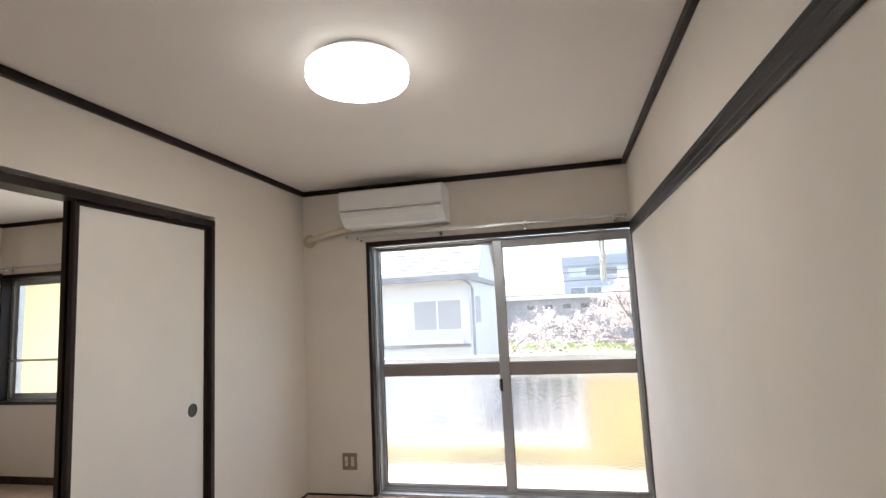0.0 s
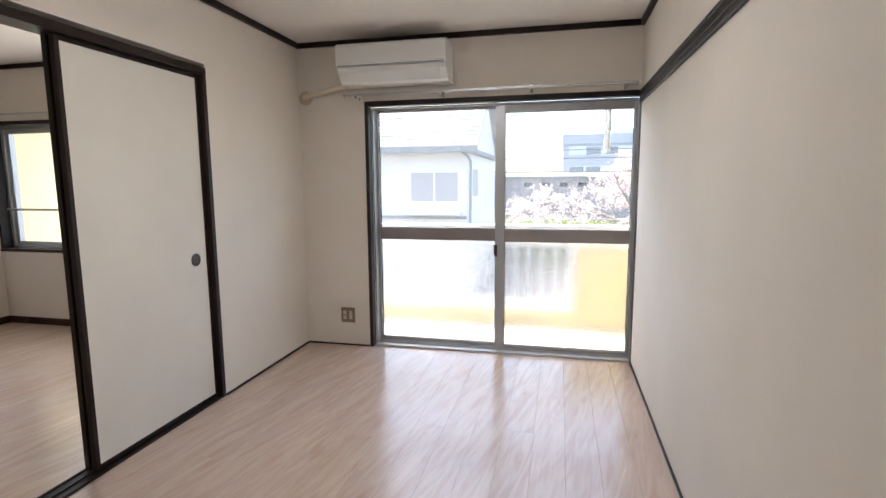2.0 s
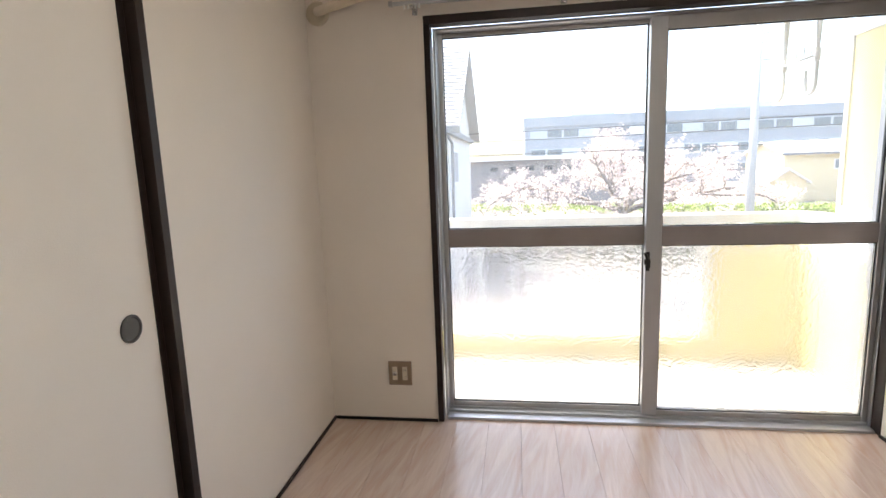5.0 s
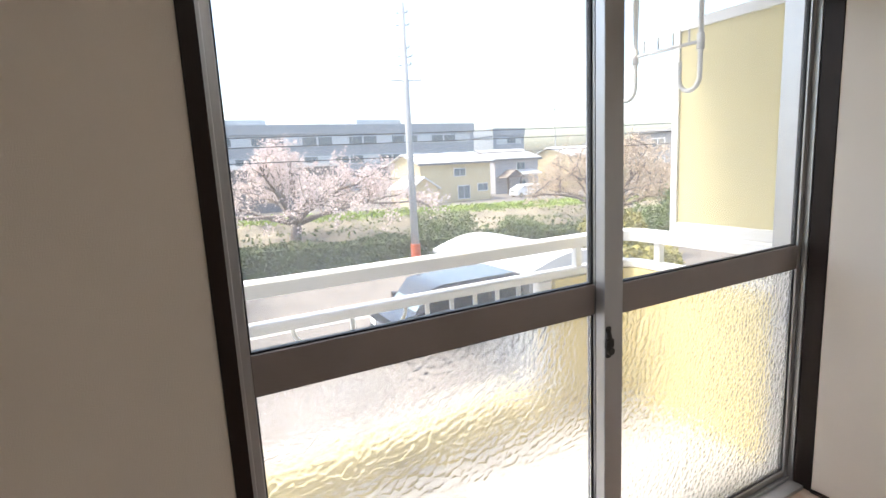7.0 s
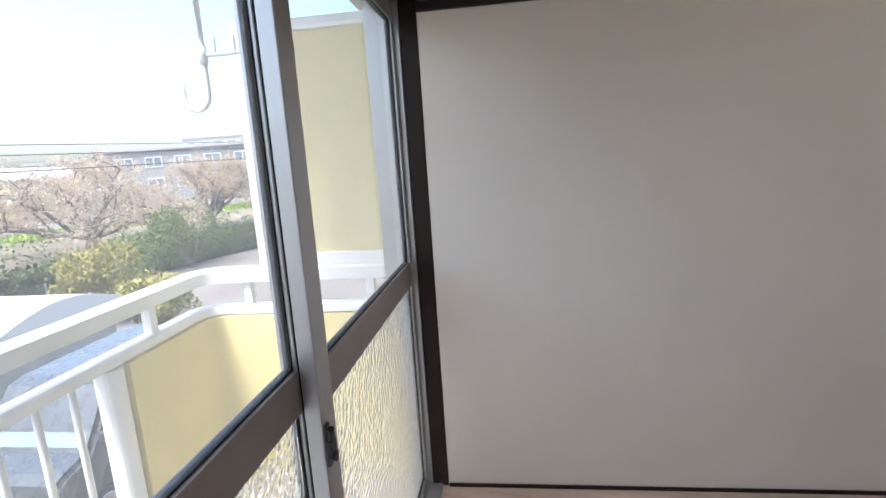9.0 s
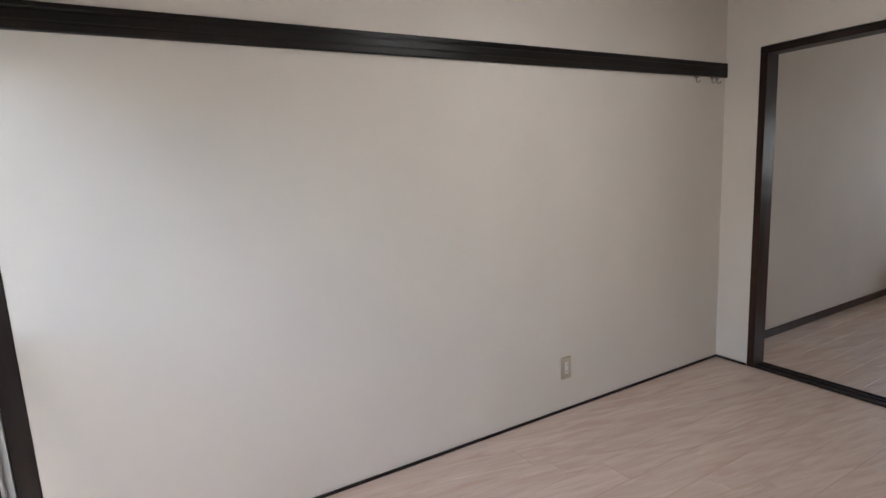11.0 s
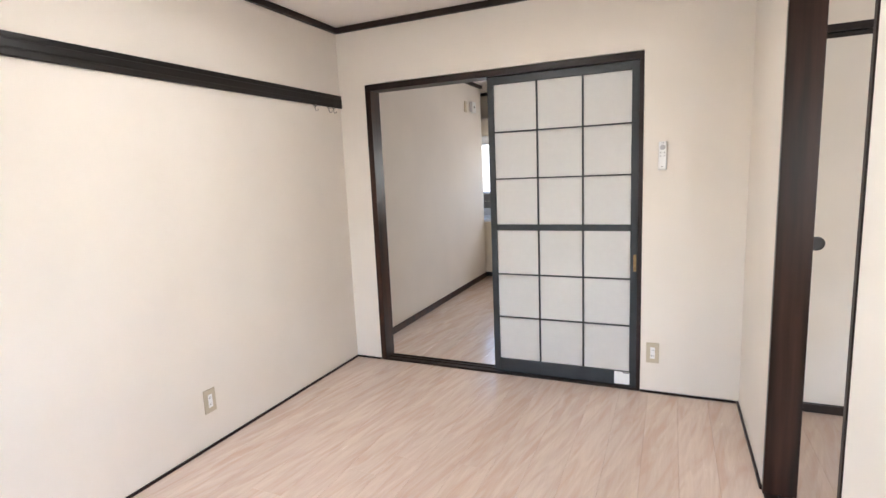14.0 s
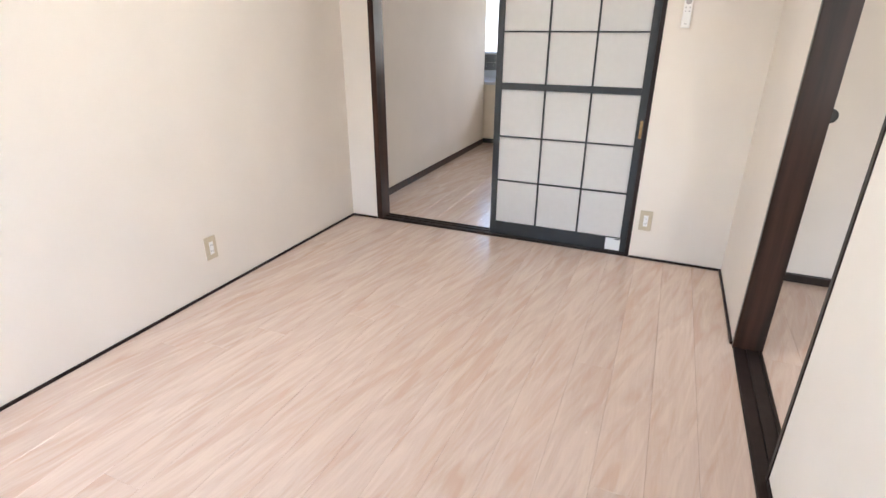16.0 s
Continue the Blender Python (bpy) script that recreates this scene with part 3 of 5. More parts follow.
part("pipe_cap", lathe(B(), [(0.052, 0.0), (0.052, -0.012), (0.044, -0.020), (0.022, -0.024)], (-2.442, YW - 0.001, 1.938), 32, "Y"), BEIGE_PLATE, ac, "beige round wall cap", smooth=False)


def curtain_rail(xa, xb, y, z, brackets, label):
    """Two parallel steel curtain tracks on brackets."""
    r = thing("curtain_rail", (xa + xb) / 2, y, z, label, "curtain rail", "curtain rails")
    for dy, dz in ((0.0, 0.0), (0.045, 0.012)):
        bm = B()
        prism(bm, [(y + dy - 0.008, z + dz - 0.006), (y + dy + 0.008, z + dz - 0.006), (y + dy + 0.008, z + dz + 0.007), (y + dy - 0.008, z + dz + 0.007)], "X", xa + dy * 1.2, xb)
        part("track", bm, ALU, r)
    for x in brackets:
        bm = box(B(), x - 0.009, y - 0.014, z - 0.014, x + 0.009, YW - 0.001, z - 0.007, 0.001)
        box(bm, x - 0.012, YW - 0.004, z - 0.03, x + 0.012, YW - 0.001, z + 0.03, 0.001)
        lathe(bm, [(0.006, -0.022), (0.008, -0.018), (0.008, -0.008)], (x, y, z - 0.002), 12)
        part("bracket", bm, STEEL, r)
    for k in range(5):
        x = xa + 0.05 + 0.016 * k
        part("glider", box(B(), x, y - 0.005, z - 0.022, x + 0.008, y + 0.005, z - 0.006, 0.001), WHITE_PLASTIC, r)
    for a in (xa - 0.012, xb - 0.006):
        part("end_cap", box(B(), a, y - 0.011, z - 0.010, a + 0.018, y + 0.011, z + 0.011, 0.002), ALU_DULL, r)
    return r


curtain_rail(-2.085, -0.045, 3.535, 1.930, (-2.00, -1.362, -0.73, -0.105), "double steel curtain rail on brackets above the window")
curtain_rail(X2 + 0.06, -3.70, 3.535, 1.905, (X2 + 0.14, -4.6, -3.78), "double steel curtain rail above the next room's window")


def socket(m, plate_mat, wide, label, holes):
    """A wall plate facing +y of its own axes, with switch or socket inserts."""
    s = thing("wall_socket", 0, 0, 0, label, "power outlet", "wall sockets")
    w = 0.058 if wide else 0.035
    part("plate", box(B(), -w, 0.0005, -0.061, w, 0.008, 0.061, 0.003), plate_mat, s)
    for cx, kind in holes:
        part("insert", box(B(), cx - 0.0125, 0.008, -0.034, cx + 0.0125, 0.0105, 0.034, 0.001), WHITE_PLASTIC if plate_mat is not BROWN_PLATE else CREAM_PLASTIC, s)
        bm = B()
        if kind == "coax":
            lathe(bm, [(0.010, 0.0), (0.010, 0.006), (0.006, 0.009)], (cx, 0.0105, 0), 16, "Y")
            part("aerial_jack", bm, STEEL, s)
        else:
            for zz in (-0.017, 0.017):
                for dx in (-0.0045, 0.0045):
                    part("slot", box(B(), cx + dx - 0.001, 0.0104, zz - 0.004, cx + dx + 0.001, 0.0110, zz + 0.004), BLACK, s)
    s.matrix_world = m
    return s


socket(pose(-2.147, YW, 0.248, 0, 0, 180), BROWN_PLATE, True, "brown wall plate with aerial jack and double power outlet", [(0.026, "coax"), (-0.024, "power")])
socket(pose(-2.052, 0.0, 0.246), BEIGE_PLATE, False, "beige wall plate with a white double power outlet", [(0, "power")])
socket(pose(0.0, 1.346, 0.243, 0, 0, 90), BEIGE_PLATE, False, "beige wall plate with a white double power outlet", [(0, "power")])

rc = thing("lamp_remote", -2.084, 0.001, 1.302, "white lamp remote control in a wall holder", "remote control")
bar("holder", -2.106, 0.001, 1.300, -2.062, 0.012, 1.352, WHITE_PLASTIC, rc, 0.002)
bar("body", -2.104, 0.0125, 1.304, -2.064, 0.024, 1.455, WHITE_PLASTIC, rc, 0.004)
part("dial", lathe(B(), [(0.014, 0.0), (0.014, 0.0015), (0.011, 0.002)], (-2.084, 0.024, 1.424), 24, "Y"), ALU_DULL, rc, "grey round dial")
for dx in (-0.009, 0.009):
    for zz in (1.378, 1.396):
        part("button", lathe(B(), [(0.0035, 0.0), (0.0035, 0.0012), (0.002, 0.0015)], (-2.084 + dx, 0.024, zz), 12, "Y"), ALU_DULL, rc)
part("button", box(B(), -2.092, 0.024, 1.445, -2.076, 0.0248, 1.449), ALU_DULL, rc)
part("label_bar", box(B(), -2.090, 0.024, 1.318, -2.078, 0.0244, 1.322), ALU_DULL, rc)

for yy in (0.10, 0.15, 0.30):
    hk = thing("rail_hook", -0.014, yy, 1.79, "small steel hook clipped under the picture rail", "hook", "picture rail hooks")
    part("clip", box(B(), -0.018, yy - 0.010, 1.796, -0.002, yy + 0.010, 1.8075, 0.002), STEEL, hk)
    part("hook", tube(B(), [(-0.010, yy, 1.800), (-0.010, yy, 1.782), (-0.018, yy, 1.770), (-0.030, yy, 1.770), (-0.035, yy, 1.780)], 0.003, 8), STEEL, hk, smooth=True)

# ---- window of the next room ----
w2 = tagged(thing("window_2", -4.7, 3.72, 0.68, "aluminium sliding window with a dark wooden frame and a bar", "window"), kind="structure")
# its east end is unseen and set far out to brighten the room
for a in (X2 + 0.001, -3.079):
    bar("wood_jamb", a, YW - 0.006, 0.708, a + 0.028, 3.70, 1.825, DARK_WOOD, w2)
bar("wood_head", X2 + 0.001, YW - 0.007, 1.825, -3.051, 3.70, 1.86, DARK_WOOD, w2)
bar("wood_sill", X2 + 0.001, YW - 0.012, 0.680, -3.051, 3.70, 0.708, DARK_WOOD, w2)
for a in (X2 + 0.030, -3.105):
    bar("frame_jamb", a, 3.70, 0.70, a + 0.025, FACADE, 1.83, ALU, w2)
bar("frame_head", X2 + 0.055, 3.70, 1.80, -3.105, FACADE, 1.83, ALU, w2)
bar("frame_sill", X2 + 0.055, 3.70, 0.70, -3.105, FACADE, 0.725, ALU, w2)
for a, b, y in ((X2 + 0.056, -4.30, 3.735), (-4.34, -3.106, 3.775)):
    s = part("sliding_leaf", box(box(B(), a, y - 0.015, 0.726, a + 0.035, y + 0.015, 1.799, 0.002), b - 0.035, y - 0.015, 0.726, b, y + 0.015, 1.799, 0.002), ALU, w2)
    bar("bottom_rail", a + 0.035, y - 0.014, 0.727, b - 0.035, y + 0.014, 0.765, ALU, s)
    bar("top_rail", a + 0.035, y - 0.014, 1.76, b - 0.035, y + 0.014, 1.798, ALU, s)
    g = part("clear_pane", box(B(), a + 0.035, y - 0.0015, 0.765, b - 0.035, y + 0.0015, 1.76), GLASS, s)
    g.visible_shadow = False
part("guard_bar", tube(B(), [(X2 + 0.03, 3.69, 1.065), (-3.08, 3.69, 1.065)], 0.011, 10), ALU, w2)
bar("finger_pull", X2 + 0.075, 3.714, 1.20, X2 + 0.090, 3.719, 1.29, ALU_DULL, w2, 0.001)

# ---- kitchen seen through the doorway ----
ku = thing("sink_cabinet", -0.62, -3.2, 0, "cream kitchen base cabinet under a steel worktop", "cabinet")
bar("body", -1.20, -3.52, 0.06, 0.60, -2.975, 0.70, CREAM_PLASTIC, ku)
bar("plinth", -1.20, -3.50, 0.0, 0.60, -3.00, 0.06, BLACK, ku)
for a in (-1.195, -0.80, -0.405, -0.01):
    d = bar("door", a, -2.975, 0.08, a + 0.388, -2.957, 0.69, CREAM_PLASTIC, ku, 0.003)
    bar("handle", a + 0.13, -2.957, 0.655, a + 0.26, -2.943, 0.668, STEEL, d, 0.002)
wt = thing("worktop", -0.62, -3.2, 0.70, "brushed steel kitchen worktop with a raised back edge", "worktop")
bar("slab", -1.20, -3.53, 0.7005, 0.60, -2.954, 0.735, ALU, wt, 0.004)
bar("upstand", -1.20, -3.545, 0.735, 0.60, -3.53, 0.82, ALU, wt, 0.003)
bm = B()
for i in range(18):                     # dark glazed tiles between the worktop and the window
    for k in range(2):
        box(bm, -1.196 + 0.0985 * i, -3.5495, 0.822 + 0.098 * k, -1.100 + 0.0985 * i, -3.541, 0.918 + 0.098 * k, 0.002)
structure("backsplash", bm, DARK_TILE, "dark grey glazed tiles behind the kitchen worktop")
tp = thing("tap", -0.28, -3.45, 0.735, "chrome swivel tap behind the sink", "tap")
part("column", lathe(B(), [(0.026, 0.7352), (0.022, 0.76), (0.016, 0.80), (0.016, 0.92)], (-0.28, -3.45, 0), 18), STEEL, tp, smooth=True)
part("spout", tube(B(), [(-0.28, -3.45, 0.90), (-0.28, -3.42, 0.955), (-0.28, -3.36, 0.975), (-0.28, -3.28, 0.955), (-0.28, -3.26, 0.93)], 0.011, 12), STEEL, tp, smooth=True)
part("lever", tube(B(), [(-0.28, -3.45, 0.925), (-0.25, -3.44, 0.955), (-0.20, -3.42, 0.97)], 0.007, 8), STEEL, tp, smooth=True)
hd = thing("wall_cupboard", -0.5, -3.4, 1.76, "cream wall cupboard above the kitchen window", "cupboard")
bar("body", -1.20, YK + 0.001, 1.765, 0.60, -3.20, 1.985, CREAM_PLASTIC, hd)
for a in (-1.195, -0.60, -0.005):
    bar("door", a, -3.20, 1.770, a + 0.58, -3.184, 1.980, CREAM_PLASTIC, hd, 0.003)
ln = thing("sink_lamp", -0.3, -3.3, 1.70, "white tube lamp under the wall cupboard", "lamp")
part("body", box(B(), -0.32, -3.36, 1.722, 0.40, -3.26, 1.7648, 0.008), WHITE_PLASTIC, ln)
part("cover", tube(B(), [(-0.30, -3.31, 1.715), (0.38, -3.31, 1.715)], 0.022, 14), WHITE_PLASTIC, ln, smooth=True)
w3 = tagged(thing("window_3", -0.68, YK - 0.06, 1.02, "frosted kitchen window in an aluminium frame", "window"), kind="structure")
# the westernmost bay is unseen, added only to light the kitchen
bar("frame_sill", -2.65, YK - 0.10, 1.020, 0.619, YK + 0.004, 1.045, ALU, w3)
bar("frame_head", -2.65, YK - 0.10, 1.675, 0.619, YK + 0.004, 1.70, ALU, w3)
for a in (-2.65, -1.35, -0.69, -0.026, 0.594):
    bar("frame_jamb", a, YK - 0.09, 1.045, a + 0.025, YK + 0.002, 1.675, ALU, w3)
for a, b in ((-2.625, -1.35), (-1.325, -0.69), (-0.665, -0.026), (-0.001, 0.594)):
    g = part("frosted_pane", box(B(), a, YK - 0.05, 1.045, b, YK - 0.045, 1.675), PEBBLE, w3)
    g.visible_shadow = False
sw = thing("light_switch", 0, -2.43, 2.05, "beige wall switch plate high on the kitchen wall", "switch")
bar("plate", -0.008, -2.465, 1.99, -0.0005, -2.395, 2.11, BEIGE_PLATE, sw, 0.002)
bar("rocker", -0.0105, -2.442, 2.015, -0.008, -2.418, 2.085, CREAM_PLASTIC, sw, 0.001)
fa = thing("fire_alarm", 0, -2.63, 2.06, "white gas alarm box on the kitchen wall", "alarm")
bar("body", -0.035, -2.69, 2.00, -0.0005, -2.57, 2.12, WHITE_PLASTIC, fa, 0.008)
part("sensor", lathe(B(), [(0.012, 0.0), (0.012, -0.002), (0.008, -0.003)], (-0.035, -2.63, 2.06), 16, "X"), BLACK, fa)

# ---- balcony ----
XS, YF = 0.20, 4.68                     # side and front of the balcony
bm = box(B(), -6.2, FACADE, -0.22, XS + 0.04, YF + 0.06, -0.06)
structure("balcony_floor", bm, PALE_FLOOR, "pale weathered concrete balcony floor")
bm = box(B(), -6.2, FACADE, 2.55, 5.0, 4.50, 2.70)
structure("balcony_ceiling", bm, PALE_FLOOR, "underside of the balcony above")
bm = B()
box(bm, XS + 0.05, 3.62, -2.9, 5.0, FACADE, 5.2)
box(bm, -6.2, 3.62, -2.9, X2 - 0.12, FACADE, 5.2)
box(bm, X2 - 0.12, 3.62, -2.9, XS + 0.05, FACADE, -0.25)
box(bm, X2 - 0.12, 3.62, H + 0.18, XS + 0.05, FACADE, 5.2)
box(bm, 0.12, 3.62, -0.25, XS + 0.05, FACADE, H + 0.18)
structure("wall_facade", bm, YELLOW, "pale yellow rendered outer wall of the flats")
bm = box(B(), -6.2, YF - 0.05, -0.06, -0.35, YF + 0.05, 0.10)
structure("balcony_kerb", bm, YELLOW, "low yellow kerb under the balcony railing")
bm = B()                                # solid yellow corner of the parapet
box(bm, -0.35, YF - 0.045, -0.06, XS - 0.12, YF + 0.045, 0.69)
arc = [(XS - 0.12 + 0.165 * math.sin(a), YF - 0.12 + 0.165 * math.cos(a)) for a in [i * math.pi / 16 for i in range(9)]]
arc2 = [(XS - 0.12 + 0.075 * math.sin(a), YF - 0.12 + 0.075 * math.cos(a)) for a in [i * math.pi / 16 for i in range(9)]]
prism(bm, arc + arc2[::-1], "Z", -0.06, 0.69)
box(bm, XS - 0.045, FACADE, -0.06, XS + 0.045, YF - 0.12, 0.69)
structure("balcony_parapet", bm, YELLOW, "yellow rendered balcony parapet with a rounded corner")

rl = thing("balcony_railing", -2.8, YF, 0.1, "white painted steel balcony railing with scrolls and bars", "railing")


def rail_path(z0, z1, half):
    """A flat handrail along the front, round the corner and back to the facade."""
    c = [(-6.2, YF)] + [(XS - 0.12 + 0.12 * math.sin(a), YF - 0.12 + 0.12 * math.cos(a)) for a in [i * math.pi / 20 for i in range(11)]] + [(XS, FACADE)]
    bm = B()
    rings = []
    for i, p in enumerate(c):
        a, b = Vector(c[max(i - 1, 0)]), Vector(c[min(i + 1, len(c) - 1)])
        d = (b - a).normalized()
        n = Vector((-d.y, d.x))
        q = Vector(p)
        ch = 0.008
        ring = []
        for s, z in ((half, z0), (half, z1 - ch), (half - ch, z1), (-half + ch, z1), (-half, z1 - ch), (-half, z0)):
            w = q + n * s
            ring.append(bm.verts.new((w.x, w.y, z)))
        rings.append(ring)
    for a, b in zip(rings, rings[1:]):
        for k in range(6):
            bm.faces.new((a[k], a[(k + 1) % 6], b[(k + 1) % 6], b[k]))
    bm.faces.new(rings[0])
    bm.faces.new(rings[-1])
    bmesh.ops.recalc_face_normals(bm, faces=bm.faces)
    return bm


part("top_rail", rail_path(0.838, 0.898, 0.036), WHITE_PAINT, rl)
part("lower_rail", rail_path(0.697, 0.734, 0.034), WHITE_PAINT, rl)
bar("bottom_rail", -6.2, YF - 0.02, 0.155, -0.40, YF + 0.02, 0.185, WHITE_PAINT, rl)
for px in (-5.6, -3.9, -2.1, -0.165):
    bar("short_post", px - 0.018, YF - 0.018, 0.730, px + 0.018, YF + 0.018, 0.840, WHITE_PAINT, rl, 0.003)
bar("short_post", XS - 0.018, 4.45, 0.730, XS + 0.018, 4.486, 0.840, WHITE_PAINT, rl, 0.003)
bar("short_post", XS - 0.018, 3.90, 0.730, XS + 0.018, 3.936, 0.840, WHITE_PAINT, rl, 0.003)
for px in (-0.395, -2.42, -4.40):
    part("post", lathe(B(), [(0.045, 0.1005), (0.045, 0.69), (0.03, 0.6905)], (px, YF, 0), 20), WHITE_PAINT, rl, smooth=False)
bars = [(-0.545 - 0.125 * k) for k in range(5)] + [(-1.82 - 0.128 * k) for k in range(5)] + [(-2.55 - 0.118 * k) for k in range(14)]
for px in bars:
    part("bar", tube(B(), [(px, YF, 0.186), (px, YF, 0.696)], 0.011, 8), WHITE_PAINT, rl, smooth=True)


def spiral(cx, cz, r, start, turns, flip):
    pts = []
    for i in range(40):
        f = i / 39
        a = start + flip * f * turns * math.tau
        rr = r * (1 - 0.86 * f)
        pts.append((cx + rr * math.cos(a), YF, cz + rr * math.sin(a)))
    return pts


SX = -1.39                               # centre of the scroll panel
for sx in (-1, 1):
    for sz, cz in ((1, 0.560), (-1, 0.425), (1, 0.30)):
        part("scroll", tube(B(), spiral(SX + sx * 0.082, cz, 0.060, math.radians(200 if sx > 0 else -20), 1.6, -sx * sz), 0.008, 6), WHITE_PAINT, rl, smooth=True)
    part("wavy_bar", tube(B(), [(SX + sx * (0.215 + 0.028 * math.sin(i * 0.9)), YF, 0.186 + 0.506 * i / 16) for i in range(17)], 0.009, 6), WHITE_PAINT, rl, smooth=True)
part("scroll_stem", tube(B(), [(SX, YF, 0.186), (SX, YF, 0.692)], 0.010, 8), WHITE_PAINT, rl, smooth=True)
for zz in (0.52, 0.39):
    part("collar", lathe(B(), [(0.010, zz - 0.012), (0.018, zz - 0.008), (0.018, zz + 0.008), (0.010, zz + 0.012)], (SX, YF, 0), 12), WHITE_PAINT, rl)


def partition(x, y0, y1, z0, z1, label):
    """A yellow board in a white steel frame across the balcony."""
    p = thing("balcony_partition", x, (y0 + y1) / 2, z0, label, "partition", "balcony partitions")
    part("board", box(B(), x - 0.006, y0 + 0.032, z0 + 0.05, x + 0.006, y1 - 0.032, z1 - 0.045), PANEL_YELLOW, p, "pale yellow board")
    for a in (y0, y1 - 0.034):
        bar("frame_post", x - 0.018, a, z0, x + 0.018, a + 0.034, z1, WHITE_PAINT, p, 0.003)
    bar("frame_rail", x - 0.017, y0 + 0.034, z0, x + 0.017, y1 - 0.034, z0 + 0.052, WHITE_PAINT, p, 0.003)
    bar("frame_rail", x - 0.017, y0 + 0.034, z1 - 0.045, x + 0.017, y1 - 0.034, z1, WHITE_PAINT, p, 0.003)
    return p


partition(XS, 3.803, 4.395, 0.899, 1.885, "yellow board in a white steel frame on the balcony rail")
partition(-5.70, 3.803, 4.66, -0.058, 1.945, "tall yellow board in a white steel frame across the balcony")

dh = thing("laundry_hanger", -0.165, 4.22, 2.55, "white steel laundry-pole hanger under the balcony ceiling", "laundry hanger")
for yy in (4.01, 4.315):
    pts = [(-0.165, yy, 2.55), (-0.165, yy, 1.60)] + [(-0.165, yy + 0.045 - 0.045 * math.cos(a), 1.575 - 0.05 * math.sin(a)) for a in [i * math.pi / 10 for i in range(11)]] + [(-0.165, yy + 0.09, 1.64)]
    part("hook_arm", tube(B(), pts, 0.009, 10), WHITE_PAINT, dh, smooth=True)
    part("brace", tube(B(), [(-0.205, yy, 2.55), (-0.168, yy, 1.74)], 0.006, 8), WHITE_PAINT, dh, smooth=True)
    part("brace", tube(B(), [(-0.125, yy, 2.55), (-0.162, yy, 1.74)], 0.006, 8), WHITE_PAINT, dh, smooth=True)
    part("socket", tube(B(), [(-0.165, yy, 1.73), (-0.165, yy, 1.67)], 0.014, 12), WHITE_PAINT, dh, smooth=True)
part("crossbar", tube(B(), [(-0.165, 4.02, 1.70), (-0.165, 4.315, 1.70)], 0.007, 8), WHITE_PAINT, dh, smooth=True)
for k in range(4):
    part("peg", tube(B(), [(-0.165, 4.06 + 0.07 * k, 1.70), (-0.165, 4.06 + 0.07 * k, 1.755)], 0.004, 6), WHITE_PAINT, dh, smooth=True)


# ---- outside: ground, street and parking ----
GZ = -2.9
ASPHALT = material("asphalt", (0.17, 0.15, 0.133), 0.9, spread=0.18, scale=0.8, bump=0.5, bump_scale=60)
GRASS = material("grass", (0.24, 0.32, 0.07), 0.9, spread=0.35, scale=1.6, bump=0.8, bump_scale=30)
EARTH = material("dry_bank_earth", (0.20, 0.17, 0.12), 0.95, spread=0.3, scale=1.2, bump=0.8, bump_scale=20)
HEDGE = material("hedge_leaves", (0.085, 0.105, 0.04), 0.7, spread=0.5, scale=3, spec=0.08)
BUSH = material("bush_leaves", (0.12, 0.155, 0.05), 0.7, spread=0.45, scale=4, spec=0.08)
GOLD_BUSH = material("golden_bush_leaves", (0.30, 0.27, 0.09), 0.7, spread=0.35, scale=4, spec=0.08)
BLOSSOM = translucent("cherry_blossom", (0.70, 0.585, 0.55), 0.7, 0.35)
BUDS = translucent("fading_blossom", (0.60, 0.48, 0.36), 0.7, 0.3)
BARK = material("cherry_bark", (0.19, 0.155, 0.135), 0.9, spread=0.35, scale=8, bump=0.8, bump_scale=30)
CREAM_WALL = material("cream_house_render", (0.60, 0.50, 0.32), 0.85, spread=0.05, scale=1.2, bump=0.3, bump_scale=40)
WHITE_WALL = material("white_house_render", (0.64, 0.62, 0.585), 0.85, spread=0.04, scale=0.9, bump=0.3, bump_scale=40)
GREY_WALL = material("grey_house_render", (0.42, 0.41, 0.42), 0.85, spread=0.06, scale=0.8, bump=0.3, bump_scale=40)
SCHOOL_WALL = material("grey_school_wall", (0.27, 0.27, 0.275), 0.85, spread=0.06, scale=0.4)
DARK_WALL = material("dark_shed_cladding", (0.20, 0.185, 0.185), 0.8, spread=0.15, scale=1.0, bump=0.3, bump_scale=10)
OFFICE = material("blue_grey_office_wall", (0.30, 0.33, 0.36), 0.7, spread=0.06, scale=0.3)
OFFICE_PALE = material("pale_office_wall", (0.46, 0.50, 0.53), 0.7, spread=0.05, scale=0.3)
TILE = material("grey_roof_tiles", (0.34, 0.335, 0.33), 0.6, spread=0.1, scale=2, bump=0.3, bump_scale=30)
PALE_ROOF = material("pale_metal_roof", (0.62, 0.62, 0.61), 0.5, 0.1, spread=0.06, scale=1.0)
EAVE = material("grey_gutter", (0.20, 0.20, 0.20), 0.6, spread=0.1)
PANE = material("dark_window_pane", (0.16, 0.19, 0.21), 0.12, spread=0.1, scale=1)
CURTAIN = material("drawn_curtain", (0.36, 0.345, 0.33), 0.8, spread=0.12, scale=14, stretch=(4, 4, 0.3))
POLE = material("pole_concrete", (0.40, 0.41, 0.42), 0.8, spread=0.08, scale=3, bump=0.2)
ORANGE = material("orange_guard", (0.62, 0.13, 0.05), 0.5, spread=0.1)
CAR_BLACK = material("black_car_paint", (0.015, 0.015, 0.018), 0.18, spread=0.1, coat=0.6)
CAR_SILVER = material("dark_silver_car_paint", (0.10, 0.105, 0.11), 0.28, 0.5, spread=0.03, coat=0.6)
CAR_GLASS = material("car_glass", (0.20, 0.27, 0.28), 0.06, spread=0.08)
